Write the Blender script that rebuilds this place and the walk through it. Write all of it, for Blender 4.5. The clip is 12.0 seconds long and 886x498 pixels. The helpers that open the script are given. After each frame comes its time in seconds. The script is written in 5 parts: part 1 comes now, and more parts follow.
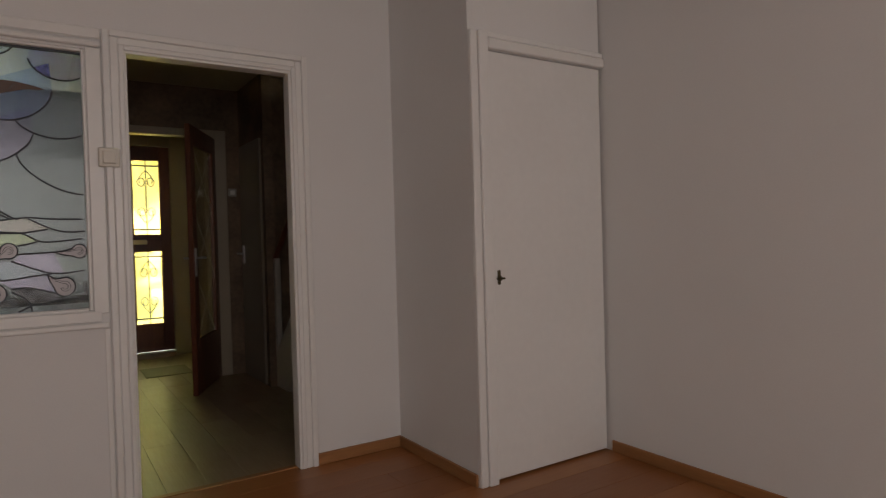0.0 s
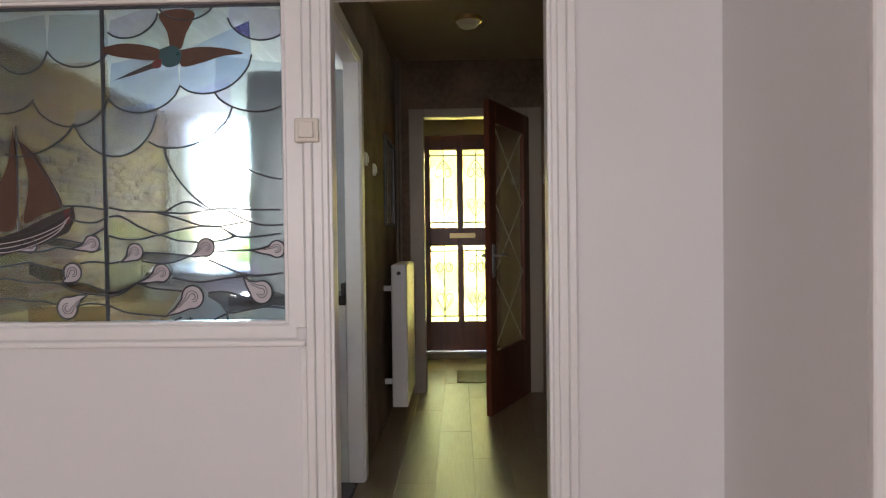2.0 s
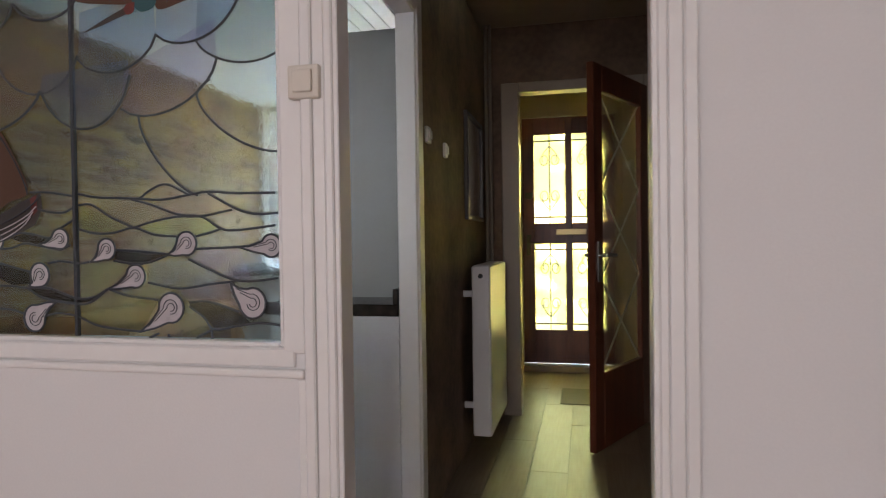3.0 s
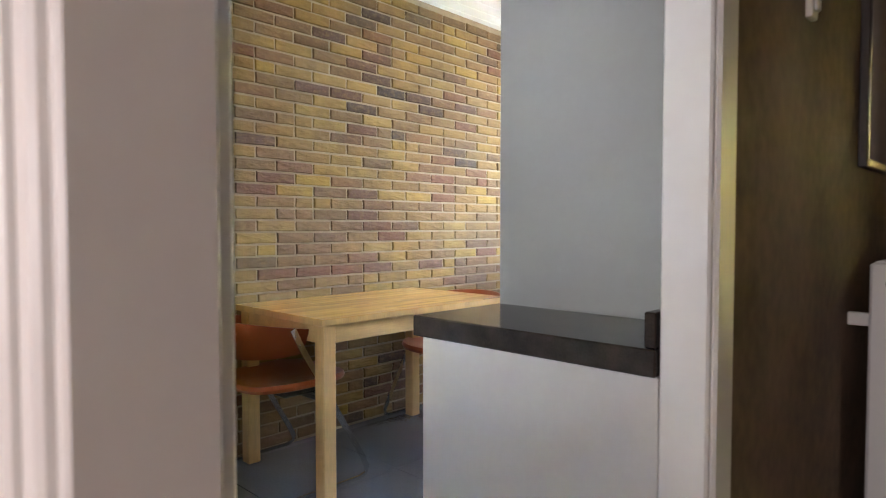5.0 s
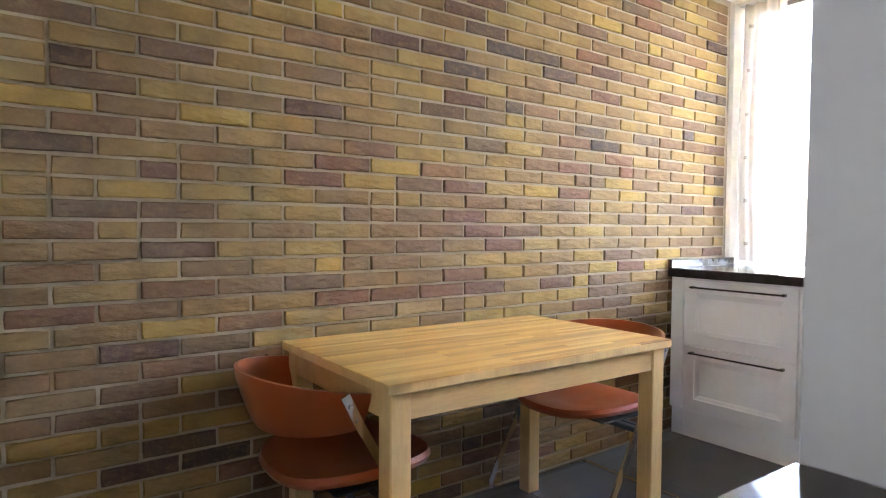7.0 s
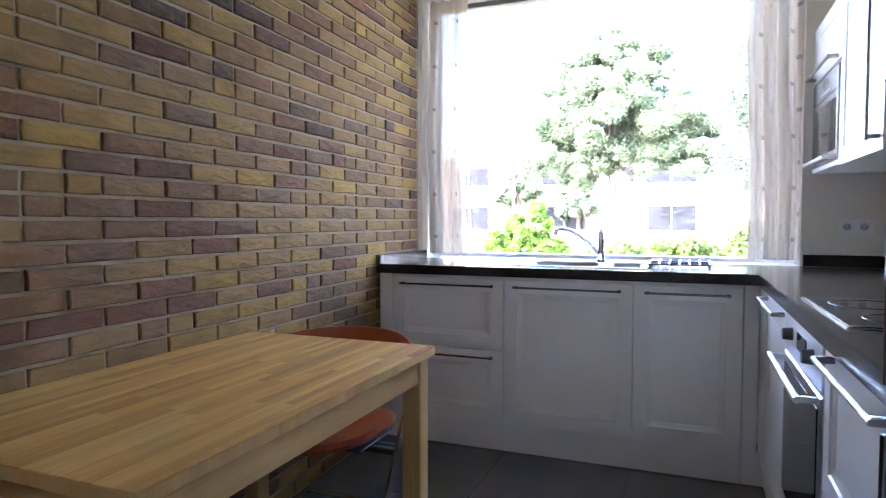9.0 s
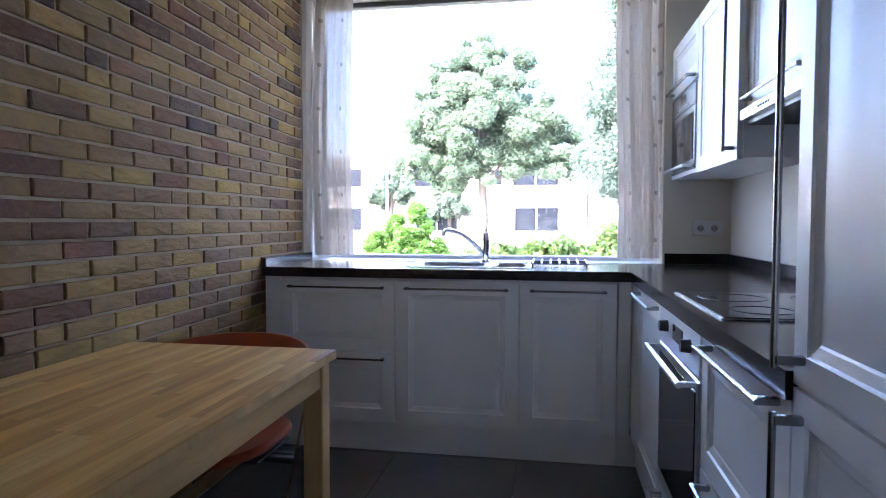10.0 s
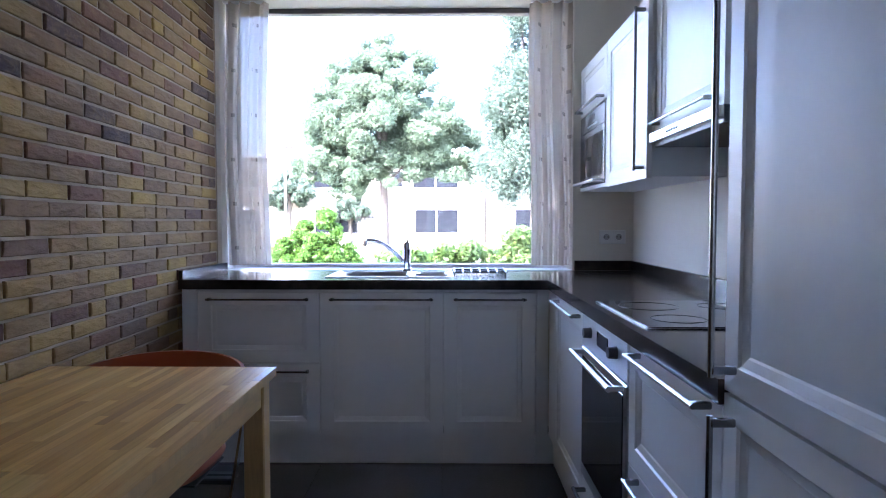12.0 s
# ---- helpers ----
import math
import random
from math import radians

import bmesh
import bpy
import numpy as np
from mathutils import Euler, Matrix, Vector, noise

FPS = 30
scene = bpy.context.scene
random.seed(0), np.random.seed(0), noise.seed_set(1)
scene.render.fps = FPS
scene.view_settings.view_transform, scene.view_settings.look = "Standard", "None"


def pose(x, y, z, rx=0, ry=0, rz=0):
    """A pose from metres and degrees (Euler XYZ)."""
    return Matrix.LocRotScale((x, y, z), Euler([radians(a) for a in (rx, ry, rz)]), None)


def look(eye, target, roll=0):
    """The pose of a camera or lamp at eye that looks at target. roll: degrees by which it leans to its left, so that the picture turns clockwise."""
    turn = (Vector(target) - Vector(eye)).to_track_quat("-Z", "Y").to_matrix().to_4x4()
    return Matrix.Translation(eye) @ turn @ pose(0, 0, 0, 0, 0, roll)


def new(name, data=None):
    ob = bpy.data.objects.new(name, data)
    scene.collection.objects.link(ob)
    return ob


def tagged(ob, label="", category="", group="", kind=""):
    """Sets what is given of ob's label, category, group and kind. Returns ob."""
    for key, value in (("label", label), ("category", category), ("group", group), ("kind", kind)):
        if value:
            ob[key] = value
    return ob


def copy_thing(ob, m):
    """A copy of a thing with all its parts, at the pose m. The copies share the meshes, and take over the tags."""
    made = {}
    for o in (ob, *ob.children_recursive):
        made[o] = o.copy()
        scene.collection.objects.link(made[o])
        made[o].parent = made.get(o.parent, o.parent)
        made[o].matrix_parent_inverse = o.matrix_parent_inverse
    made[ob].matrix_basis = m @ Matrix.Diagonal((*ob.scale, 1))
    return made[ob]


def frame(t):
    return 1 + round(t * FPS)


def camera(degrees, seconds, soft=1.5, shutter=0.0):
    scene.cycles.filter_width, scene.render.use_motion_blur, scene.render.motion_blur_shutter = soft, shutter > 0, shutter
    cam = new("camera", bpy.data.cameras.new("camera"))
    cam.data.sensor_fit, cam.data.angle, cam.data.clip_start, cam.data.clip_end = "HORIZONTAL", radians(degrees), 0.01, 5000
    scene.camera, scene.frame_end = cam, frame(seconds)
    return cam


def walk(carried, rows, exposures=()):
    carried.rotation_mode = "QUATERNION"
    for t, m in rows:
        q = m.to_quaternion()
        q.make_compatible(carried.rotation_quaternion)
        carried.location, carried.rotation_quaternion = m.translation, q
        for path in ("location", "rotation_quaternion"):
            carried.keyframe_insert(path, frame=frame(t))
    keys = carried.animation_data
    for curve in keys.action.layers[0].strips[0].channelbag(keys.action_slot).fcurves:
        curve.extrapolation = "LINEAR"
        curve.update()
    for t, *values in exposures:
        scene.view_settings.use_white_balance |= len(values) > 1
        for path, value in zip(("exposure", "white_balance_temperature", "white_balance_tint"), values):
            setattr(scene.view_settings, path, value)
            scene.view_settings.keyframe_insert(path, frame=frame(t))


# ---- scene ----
cam = camera(70.8, 12.0, soft=1.1, shutter=0.2)
PATH = [
    (0, (-0.341, -3.115, 1.174), (0.745, -1.436, 1.14), -1.6),
    (0.5, (-0.057, -2.94, 1.177), (0.696, -1.088, 1.147), -1.3),
    (1, (0.117, -2.716, 1.182), (0.6, -0.776, 1.154), -0.9),
    (1.5, (0.309, -2.463, 1.199), (0.484, -0.471, 1.167), -0.7),
    (2, (0.445, -2.159, 1.192), (0.395, -0.16, 1.159), -0.7),
    (2.5, (0.545, -1.828, 1.198), (0.327, 0.16, 1.161), -0.6),
    (3, (0.608, -1.468, 1.174), (0.161, 0.482, 1.142), -0.8),
    (3.2, (0.615, -1.318, 1.172), (0.05, 0.6, 1.135), -0.7),
    (4.8, (0.409, -0.211, 1.127), (-0.913, 1.288, 1.059), -0.1),
    (5, (0.343, -0.095, 1.12), (-1.054, 1.335, 1.047), 0.0),
    (5.5, (0.186, 0.174, 1.133), (-1.342, 1.462, 1.061), -0.1),
    (6, (0.011, 0.386, 1.121), (-1.593, 1.579, 1.054), 0.1),
    (6.5, (-0.179, 0.496, 1.136), (-1.825, 1.629, 1.065), 0.4),
    (6.7, (-0.27, 0.52, 1.138), (-1.918, 1.651, 1.067), 0.5),
    (8.3, (-0.833, 0.666, 1.139), (-1.994, 2.291, 1.047), -0.3),
    (8.5, (-0.877, 0.667, 1.144), (-1.91, 2.377, 1.05), -0.2),
    (9, (-0.962, 0.657, 1.146), (-1.697, 2.514, 1.055), 0.0),
    (9.5, (-1.015, 0.648, 1.144), (-1.517, 2.582, 1.055), 0.1),
    (10, (-1.048, 0.625, 1.149), (-1.39, 2.594, 1.061), 0.1),
    (10.5, (-1.078, 0.597, 1.162), (-1.302, 2.582, 1.075), 0.1),
    (11, (-1.109, 0.576, 1.175), (-1.245, 2.57, 1.09), 0.0),
    (11.5, (-1.143, 0.567, 1.187), (-1.218, 2.564, 1.103), 0.0),
    (12, (-1.167, 0.554, 1.197), (-1.187, 2.552, 1.113), -0.0),
]
walk(cam, [(t, look(eye, target, roll)) for t, eye, target, roll in PATH],
     exposures=[(0, 5.18, 7800, 14), (0.5, 5.35, 7300, 13), (1.0, 5.7, 7000, 12), (2.5, 6.45, 6900, 14), (3.2, 6.2, 7000, 15), (5.0, 7.22, 7200, 17), (5.5, 7.45, 7150, 17), (6.5, 7.4, 7100, 19),
                (8.5, 6.22, 6600, 24), (9.5, 5.5, 5950, 24), (10.5, 4.98, 5700, 24), (12, 5.02, 5600, 25)])

# ---- world and light ----
world = bpy.data.worlds.new("sky")
scene.world = world
world.use_nodes = True
wn = world.node_tree
sky = wn.nodes.new("ShaderNodeTexSky")
sky.sky_type = "NISHITA"
sky.sun_disc = False
SUN_EL, SUN_AZ = radians(48), radians(215)
sky.sun_elevation, sky.sun_rotation = SUN_EL, SUN_AZ
sky.air_density, sky.dust_density = 1.0, 2.5
wn.links.new(sky.outputs[0], wn.nodes["Background"].inputs[0])
wn.nodes["Background"].inputs[1].default_value = 0.15

sun = new("sun", bpy.data.lights.new("sun", "SUN"))
sun.data.energy, sun.data.angle, sun.data.color = 1.7, radians(4), (1.0, 0.94, 0.85)
sun_from = Vector((math.sin(SUN_AZ) * math.cos(SUN_EL), math.cos(SUN_AZ) * math.cos(SUN_EL), math.sin(SUN_EL)))
sun.matrix_world = look(sun_from * 40, (0, 0, 0))

# daylight of the garden window at the back of the living room
garden = new("garden_window_light", bpy.data.lights.new("garden_window_light", "AREA"))
garden.data.shape, garden.data.size, garden.data.size_y = "RECTANGLE", 3.4, 1.7
garden.data.energy, garden.data.color = 1.25, (0.90, 0.92, 1.0)
garden.matrix_world = look((-0.3, -5.75, 1.45), (-0.3, 0, 1.3))

# ---- materials ----
def nodes_of(name):
    m = bpy.data.materials.new(name)
    m.use_nodes = True
    return m, m.node_tree, m.node_tree.nodes["Principled BSDF"]


def noise_node(nt, scale, detail=4.0, stretch=(1, 1, 1), coord="Position"):
    g = nt.nodes.new("ShaderNodeNewGeometry") if coord == "Position" else nt.nodes.new("ShaderNodeTexCoord")
    mp = nt.nodes.new("ShaderNodeMapping")
    mp.inputs["Scale"].default_value = stretch
    nt.links.new(g.outputs[coord], mp.inputs[0])
    n = nt.nodes.new("ShaderNodeTexNoise")
    n.inputs["Scale"].default_value, n.inputs["Detail"].default_value = scale, detail
    nt.links.new(mp.outputs[0], n.inputs[0])
    return n.outputs[0]


def ramp(nt, src, stops, hard=False):
    r = nt.nodes.new("ShaderNodeValToRGB")
    r.color_ramp.interpolation = "CONSTANT" if hard else "LINEAR"
    while len(r.color_ramp.elements) < len(stops):
        r.color_ramp.elements.new(0.5)
    for e, (p, c) in zip(r.color_ramp.elements, stops):
        e.position, e.color = p, (*c, 1)
    nt.links.new(src, r.inputs[0])
    return r.outputs[0]


def mixed(nt, fac, a, b, kind="MIX"):
    x = nt.nodes.new("ShaderNodeMix")
    x.data_type, x.blend_type = "RGBA", kind
    for sock, v in ((x.inputs[0], fac), (x.inputs[6], a), (x.inputs[7], b)):
        if hasattr(v, "is_linked"):
            nt.links.new(v, sock)
        elif isinstance(v, tuple):
            sock.default_value = (*v, 1)
        else:
            sock.default_value = v
    return x.outputs[2]


def bumped(nt, bsdf, src, strength, dist=0.002):
    b = nt.nodes.new("ShaderNodeBump")
    b.inputs["Strength"].default_value, b.inputs["Distance"].default_value = strength, dist
    nt.links.new(src, b.inputs["Height"])
    nt.links.new(b.outputs[0], bsdf.inputs["Normal"])


def surface(name, base, rough=0.5, metal=0.0, var=0.12, coarse=1.5, fine=60.0, bump=0.1, stretch=(1, 1, 1), spec=0.5, coat=0.0):
    """A plain surface with cloudy and fine variation of its colour and a slight relief."""
    m, nt, b = nodes_of(name)
    dark = tuple(c * (1 - var) for c in base)
    light = tuple(min(1, c * (1 + var * 0.6)) for c in base)
    big = noise_node(nt, coarse, 3, stretch)
    small = noise_node(nt, fine, 3, stretch)
    col = ramp(nt, big, ((0.3, dark), (0.7, light)))
    col = mixed(nt, 0.35, col, ramp(nt, small, ((0.3, dark), (0.7, light))))
    nt.links.new(col, b.inputs["Base Color"])
    spread = 0.008 if metal > 0.5 else 0.05
    rr = ramp(nt, small, ((0.2, (max(0, rough - spread),) * 3), (0.8, (min(1, rough + spread),) * 3)))
    nt.links.new(rr, b.inputs["Roughness"])
    b.inputs["Metallic"].default_value = metal
    b.inputs["Specular IOR Level"].default_value = spec
    b.inputs["Coat Weight"].default_value = coat
    if bump:
        bumped(nt, b, small, bump)
    return m


def random_of(nt, islands):
    if islands:
        return nt.nodes.new("ShaderNodeNewGeometry").outputs["Random Per Island"]
    return nt.nodes.new("ShaderNodeObjectInfo").outputs["Random"]


def brick_material(name, islands):
    m, nt, b = nodes_of(name)
    pick = random_of(nt, islands)
    col = ramp(nt, pick, ((0.0, (0.310, 0.192, 0.048)), (0.12, (0.218, 0.128, 0.048)), (0.25, (0.270, 0.170, 0.058)), (0.36, (0.158, 0.086, 0.045)),
                          (0.47, (0.245, 0.150, 0.054)), (0.58, (0.125, 0.070, 0.045)), (0.67, (0.238, 0.148, 0.062)), (0.76, (0.145, 0.062, 0.038)),
                          (0.84, (0.190, 0.115, 0.054)), (0.92, (0.070, 0.046, 0.039)), (0.97, (0.155, 0.066, 0.038)), (1.0, (0.062, 0.044, 0.038))))
    big = noise_node(nt, 7, 4)
    mid = noise_node(nt, 22, 4, (1, 1, 2))
    small = noise_node(nt, 90, 5)
    col = mixed(nt, ramp(nt, big, ((0.45, (0, 0, 0)), (0.62, (0.6, 0.6, 0.6)))), col, mixed(nt, 0.5, col, (0.099, 0.060, 0.036)))
    col = mixed(nt, ramp(nt, mid, ((0.50, (0, 0, 0)), (0.70, (0.5, 0.5, 0.5)))), col, mixed(nt, 0.5, col, (0.280, 0.175, 0.064)))
    col = mixed(nt, ramp(nt, small, ((0.52, (0, 0, 0)), (0.75, (0.45, 0.45, 0.45)))), col, mixed(nt, 0.6, col, (0.297, 0.200, 0.108)))
    nt.links.new(col, b.inputs["Base Color"])
    b.inputs["Roughness"].default_value = 0.88
    b.inputs["Specular IOR Level"].default_value = 0.12
    bumped(nt, b, noise_node(nt, 20, 6, (1, 1, 2.4)), 0.75, 0.009)
    return m


def plank_material(name, stops, islands=False, rough=0.35, grain=(30, 1.6, 30), coat=0.0, streak=0.4, spec=0.45):
    m, nt, b = nodes_of(name)
    col = ramp(nt, random_of(nt, islands), stops)
    g = noise_node(nt, 3.0, 6, grain)
    col = mixed(nt, ramp(nt, g, ((0.35, (0, 0, 0)), (0.72, (streak, streak, streak)))), col, mixed(nt, 1.0, col, (0.62, 0.5, 0.4), "MULTIPLY"))
    nt.links.new(col, b.inputs["Base Color"])
    nt.links.new(ramp(nt, noise_node(nt, 5, 3), ((0.3, (rough - 0.03,) * 3), (0.7, (rough + 0.03,) * 3))), b.inputs["Roughness"])
    b.inputs["Coat Weight"].default_value = coat
    b.inputs["Specular IOR Level"].default_value = spec
    bumped(nt, b, g, 0.12, 0.001)
    return m


def glass(name, tint=(1, 1, 1), rough=0.0, ior=1.45, relief=0.0, scale=20):
    m, nt, b = nodes_of(name)
    b.inputs["Base Color"].default_value = (*tint, 1)
    b.inputs["Transmission Weight"].default_value = 1
    b.inputs["Roughness"].default_value, b.inputs["IOR"].default_value = rough, ior
    if relief:
        bumped(nt, b, noise_node(nt, scale, 2), relief, 0.004)
    return m


def translucent(name, color, through_share, rough=0.9):
    m, nt, b = nodes_of(name)
    b.inputs["Base Color"].default_value = (*color, 1)
    b.inputs["Roughness"].default_value = rough
    t = nt.nodes.new("ShaderNodeBsdfTranslucent")
    t.inputs[0].default_value = (*color, 1)
    x = nt.nodes.new("ShaderNodeMixShader")
    x.inputs[0].default_value = through_share
    nt.links.new(b.outputs[0], x.inputs[1])
    nt.links.new(t.outputs[0], x.inputs[2])
    nt.links.new(x.outputs[0], nt.nodes["Material Output"].inputs[0])
    return m, nt, x


plaster = surface("white_plaster", (0.74, 0.73, 0.72), 0.85, var=0.05, coarse=0.9, fine=140, bump=0.18)
kitchen_plaster = surface("kitchen_plaster", (0.79, 0.735, 0.64), 0.8, var=0.05, fine=160, bump=0.15)
gloss_paint = surface("white_gloss_paint", (0.78, 0.77, 0.75), 0.33, var=0.05, fine=25, bump=0.06)
ceiling_paint = surface("ceiling_paint", (0.80, 0.80, 0.80), 0.6, var=0.04, fine=40, bump=0.05)
hall_paper = surface("brown_wallpaper", (0.235, 0.165, 0.115), 0.78, var=0.45, coarse=3.5, fine=26, bump=0.35, spec=0.15)
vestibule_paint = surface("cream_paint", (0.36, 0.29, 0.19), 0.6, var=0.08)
mahogany = surface("mahogany", (0.15, 0.042, 0.019), 0.35, var=0.35, coarse=3, fine=22, stretch=(6, 6, 0.5), bump=0.08)
cabinet_paint = surface("off_white_cabinet_lacquer", (0.83, 0.82, 0.81), 0.38, var=0.04, coarse=1.2, fine=30, bump=0.04)
worktop_stone = surface("dark_brown_composite", (0.036, 0.027, 0.022), 0.18, var=0.5, coarse=25, fine=260, bump=0.02, spec=0.3)
steel = surface("brushed_steel", (0.66, 0.66, 0.67), 0.3, 1.0, var=0.04, coarse=4, fine=90, bump=0, stretch=(1, 1, 10))
handle_steel = surface("dark_brushed_steel", (0.28, 0.28, 0.285), 0.26, 1.0, var=0.04, coarse=4, fine=90, bump=0)
satin_steel = surface("satin_steel", (0.68, 0.68, 0.70), 0.5, 1.0, var=0.04, coarse=4, fine=90, bump=0)
dark_metal = surface("dark_metal", (0.10, 0.10, 0.105), 0.4, 0.6, var=0.05, bump=0)
chrome = surface("chrome", (0.75, 0.75, 0.77), 0.1, 1.0, var=0.04, bump=0)
black_glass = surface("black_glass", (0.012, 0.012, 0.014), 0.06, var=0.1, bump=0, spec=0.35)
black_plastic = surface("black_plastic", (0.02, 0.02, 0.022), 0.4, var=0.1, bump=0.03)
white_plastic = surface("white_plastic", (0.80, 0.79, 0.76), 0.35, var=0.03, bump=0)
cream_plastic = surface("cream_plastic", (0.66, 0.62, 0.54), 0.35, var=0.03, bump=0)
radiator_enamel = surface("radiator_enamel", (0.78, 0.78, 0.78), 0.32, var=0.04, bump=0.02)
leather = surface("cognac_leather", (0.31, 0.056, 0.009), 0.35, var=0.10, coarse=5, fine=24, bump=0.02)
oak = surface("oak", (0.62, 0.375, 0.15), 0.42, var=0.25, coarse=2, fine=24, stretch=(7, 7, 0.7), bump=0.08)
apron_oak = surface("apron_oak", (0.62, 0.375, 0.15), 0.42, var=0.25, coarse=2, fine=24, stretch=(7, 0.7, 7), bump=0.08)
skirting_wood = surface("skirting_wood", (0.34, 0.155, 0.06), 0.4, var=0.25, coarse=2, fine=12, stretch=(1, 1, 8), bump=0.06)
lead_came = surface("lead_came", (0.045, 0.05, 0.06), 0.5, 0.3, var=0.2, bump=0.1)
mortar = surface("pale_mortar", (0.325, 0.248, 0.170), 0.95, var=0.18, coarse=8, fine=120, bump=0.5, spec=0.1)
grout = surface("dark_grout", (0.06, 0.06, 0.065), 0.9, var=0.2)
wrought_iron = surface("wrought_iron", (0.015, 0.014, 0.013), 0.5, 0.2, bump=0.05)
brick_pieces = brick_material("brick_pieces", False)
brick_rest = brick_material("brick_rest", True)
stave_wood = plank_material("butcher_block", ((0.0, (0.78, 0.46, 0.135)), (0.25, (0.60, 0.31, 0.080)), (0.5, (0.83, 0.53, 0.175)), (0.70, (0.50, 0.235, 0.058)), (0.88, (0.72, 0.395, 0.108)), (1.0, (0.34, 0.145, 0.038))), rough=0.32, grain=(60, 2.6, 60), streak=0.5, spec=0.42)
living_planks = plank_material("living_laminate", ((0.0, (0.29, 0.108, 0.034)), (0.5, (0.34, 0.132, 0.044)), (1.0, (0.38, 0.158, 0.055))), rough=0.34, grain=(1.6, 30, 30))
hall_planks = plank_material("hall_laminate", ((0.0, (0.26, 0.195, 0.125)), (0.5, (0.29, 0.22, 0.14)), (1.0, (0.32, 0.245, 0.155))), rough=0.33)
tile_stone = surface("anthracite_tile", (0.105, 0.103, 0.110), 0.2, var=0.22, coarse=2.2, fine=90, bump=0.08, spec=0.7)
clear_glass = glass("window_glass")


# ---- building helpers ----
def box(bm, x0, x1, y0, y1, z0, z1, bevel=0.0, segments=1):
    m = Matrix.Translation(((x0 + x1) / 2, (y0 + y1) / 2, (z0 + z1) / 2)) @ Matrix.Diagonal((abs(x1 - x0), abs(y1 - y0), abs(z1 - z0), 1))
    made = bmesh.ops.create_cube(bm, size=1, matrix=m)["verts"]
    if bevel:
        edges = list({e for v in made for e in v.link_edges})
        bmesh.ops.bevel(bm, geom=edges, offset=bevel, segments=segments, profile=0.5, affect="EDGES", clamp_overlap=True)
    return bm


def boxed(x0, x1, y0, y1, z0, z1, bevel=0.0, segments=1):
    return box(bmesh.new(), x0, x1, y0, y1, z0, z1, bevel, segments)


def rod(bm, a, b, r, r2=None, sides=12):
    a, b = Vector(a), Vector(b)
    d = b - a
    m = Matrix.Translation((a + b) / 2) @ d.to_track_quat("Z", "Y").to_matrix().to_4x4()
    bmesh.ops.create_cone(bm, cap_ends=True, segments=sides, radius1=r, radius2=r if r2 is None else r2, depth=d.length, matrix=m)
    return bm


def tube(bm, pts, r, sides=8, flat=1.0, closed=False):
    """A bent bar along the points; flat squeezes its section in the second direction."""
    pts = [Vector(p) for p in pts]
    rings = []
    n = len(pts)
    up = None
    for i, p in enumerate(pts):
        q0, q1 = (pts[(i - 1) % n], pts[(i + 1) % n]) if closed else (pts[max(i - 1, 0)], pts[min(i + 1, n - 1)])
        d = (q1 - q0).normalized()
        if up is None:
            up = d.orthogonal().normalized()
        up = (up - d * up.dot(d)).normalized()
        side = d.cross(up)
        rings.append([bm.verts.new(p + (up * math.cos(k) * r + side * math.sin(k) * r * flat)) for k in (2 * math.pi * (j + 0.5) / sides for j in range(sides))])
    last = n if closed else n - 1
    for i in range(last):
        a, b = rings[i], rings[(i + 1) % n]
        for j in range(sides):
            bm.faces.new((a[j], a[(j + 1) % sides], b[(j + 1) % sides], b[j]))
    if not closed:
        bm.faces.new(rings[0][::-1])
        bm.faces.new(rings[-1])
    return bm


def plate(bm, outline, depth):
    """A sheet cut to an outline of points, with the thickness given by the vector depth."""
    low = [bm.verts.new(p) for p in outline]
    high = [bm.verts.new(Vector(p) + Vector(depth)) for p in outline]
    bm.faces.new(low[::-1])
    bm.faces.new(high)
    for i in range(len(low)):
        j = (i + 1) % len(low)
        bm.faces.new((low[i], low[j], high[j], high[i]))
    return bm


def mesh_of(name, bm, material, smooth=False):
    bmesh.ops.recalc_face_normals(bm, faces=bm.faces)
    me = bpy.data.meshes.new(name)
    bm.to_mesh(me)
    bm.free()
    me.materials.append(material)
    if smooth:
        for p in me.polygons:
            p.use_smooth = True
        me.set_sharp_from_angle(angle=radians(40))
    return me


def part(name, bm, material, parent, label="", smooth=False):
    ob = new(name, mesh_of(name, bm, material, smooth))
    ob.parent = parent
    return tagged(ob, label)


def thing(name, label, category, at=(0, 0, 0), turn=0, group="", kind=""):
    ob = new(name)
    ob.empty_display_size = 0.1
    ob.matrix_world = pose(*at, 0, 0, turn)
    return tagged(ob, label, category, group, kind)


def solid(name, bm, material, label, category="", smooth=False, kind="", group=""):
    return tagged(new(name, mesh_of(name, bm, material, smooth)), label, category, group, kind)


def setting(name, bm, material, label, category):
    return solid(name, bm, material, label, category, kind="structure")


# ---- plan ----
BRICK = -2.435         # face of the brick wall
KX = -0.095            # kitchen face of the wall to the hall
HX = -0.04             # hall face of that wall
WIN = 4.185            # kitchen face of the front wall
OUT = 4.50             # outer face of the front wall
CEIL = 2.52
LX0, LX1, LY0 = -2.6, 2.228, -5.8

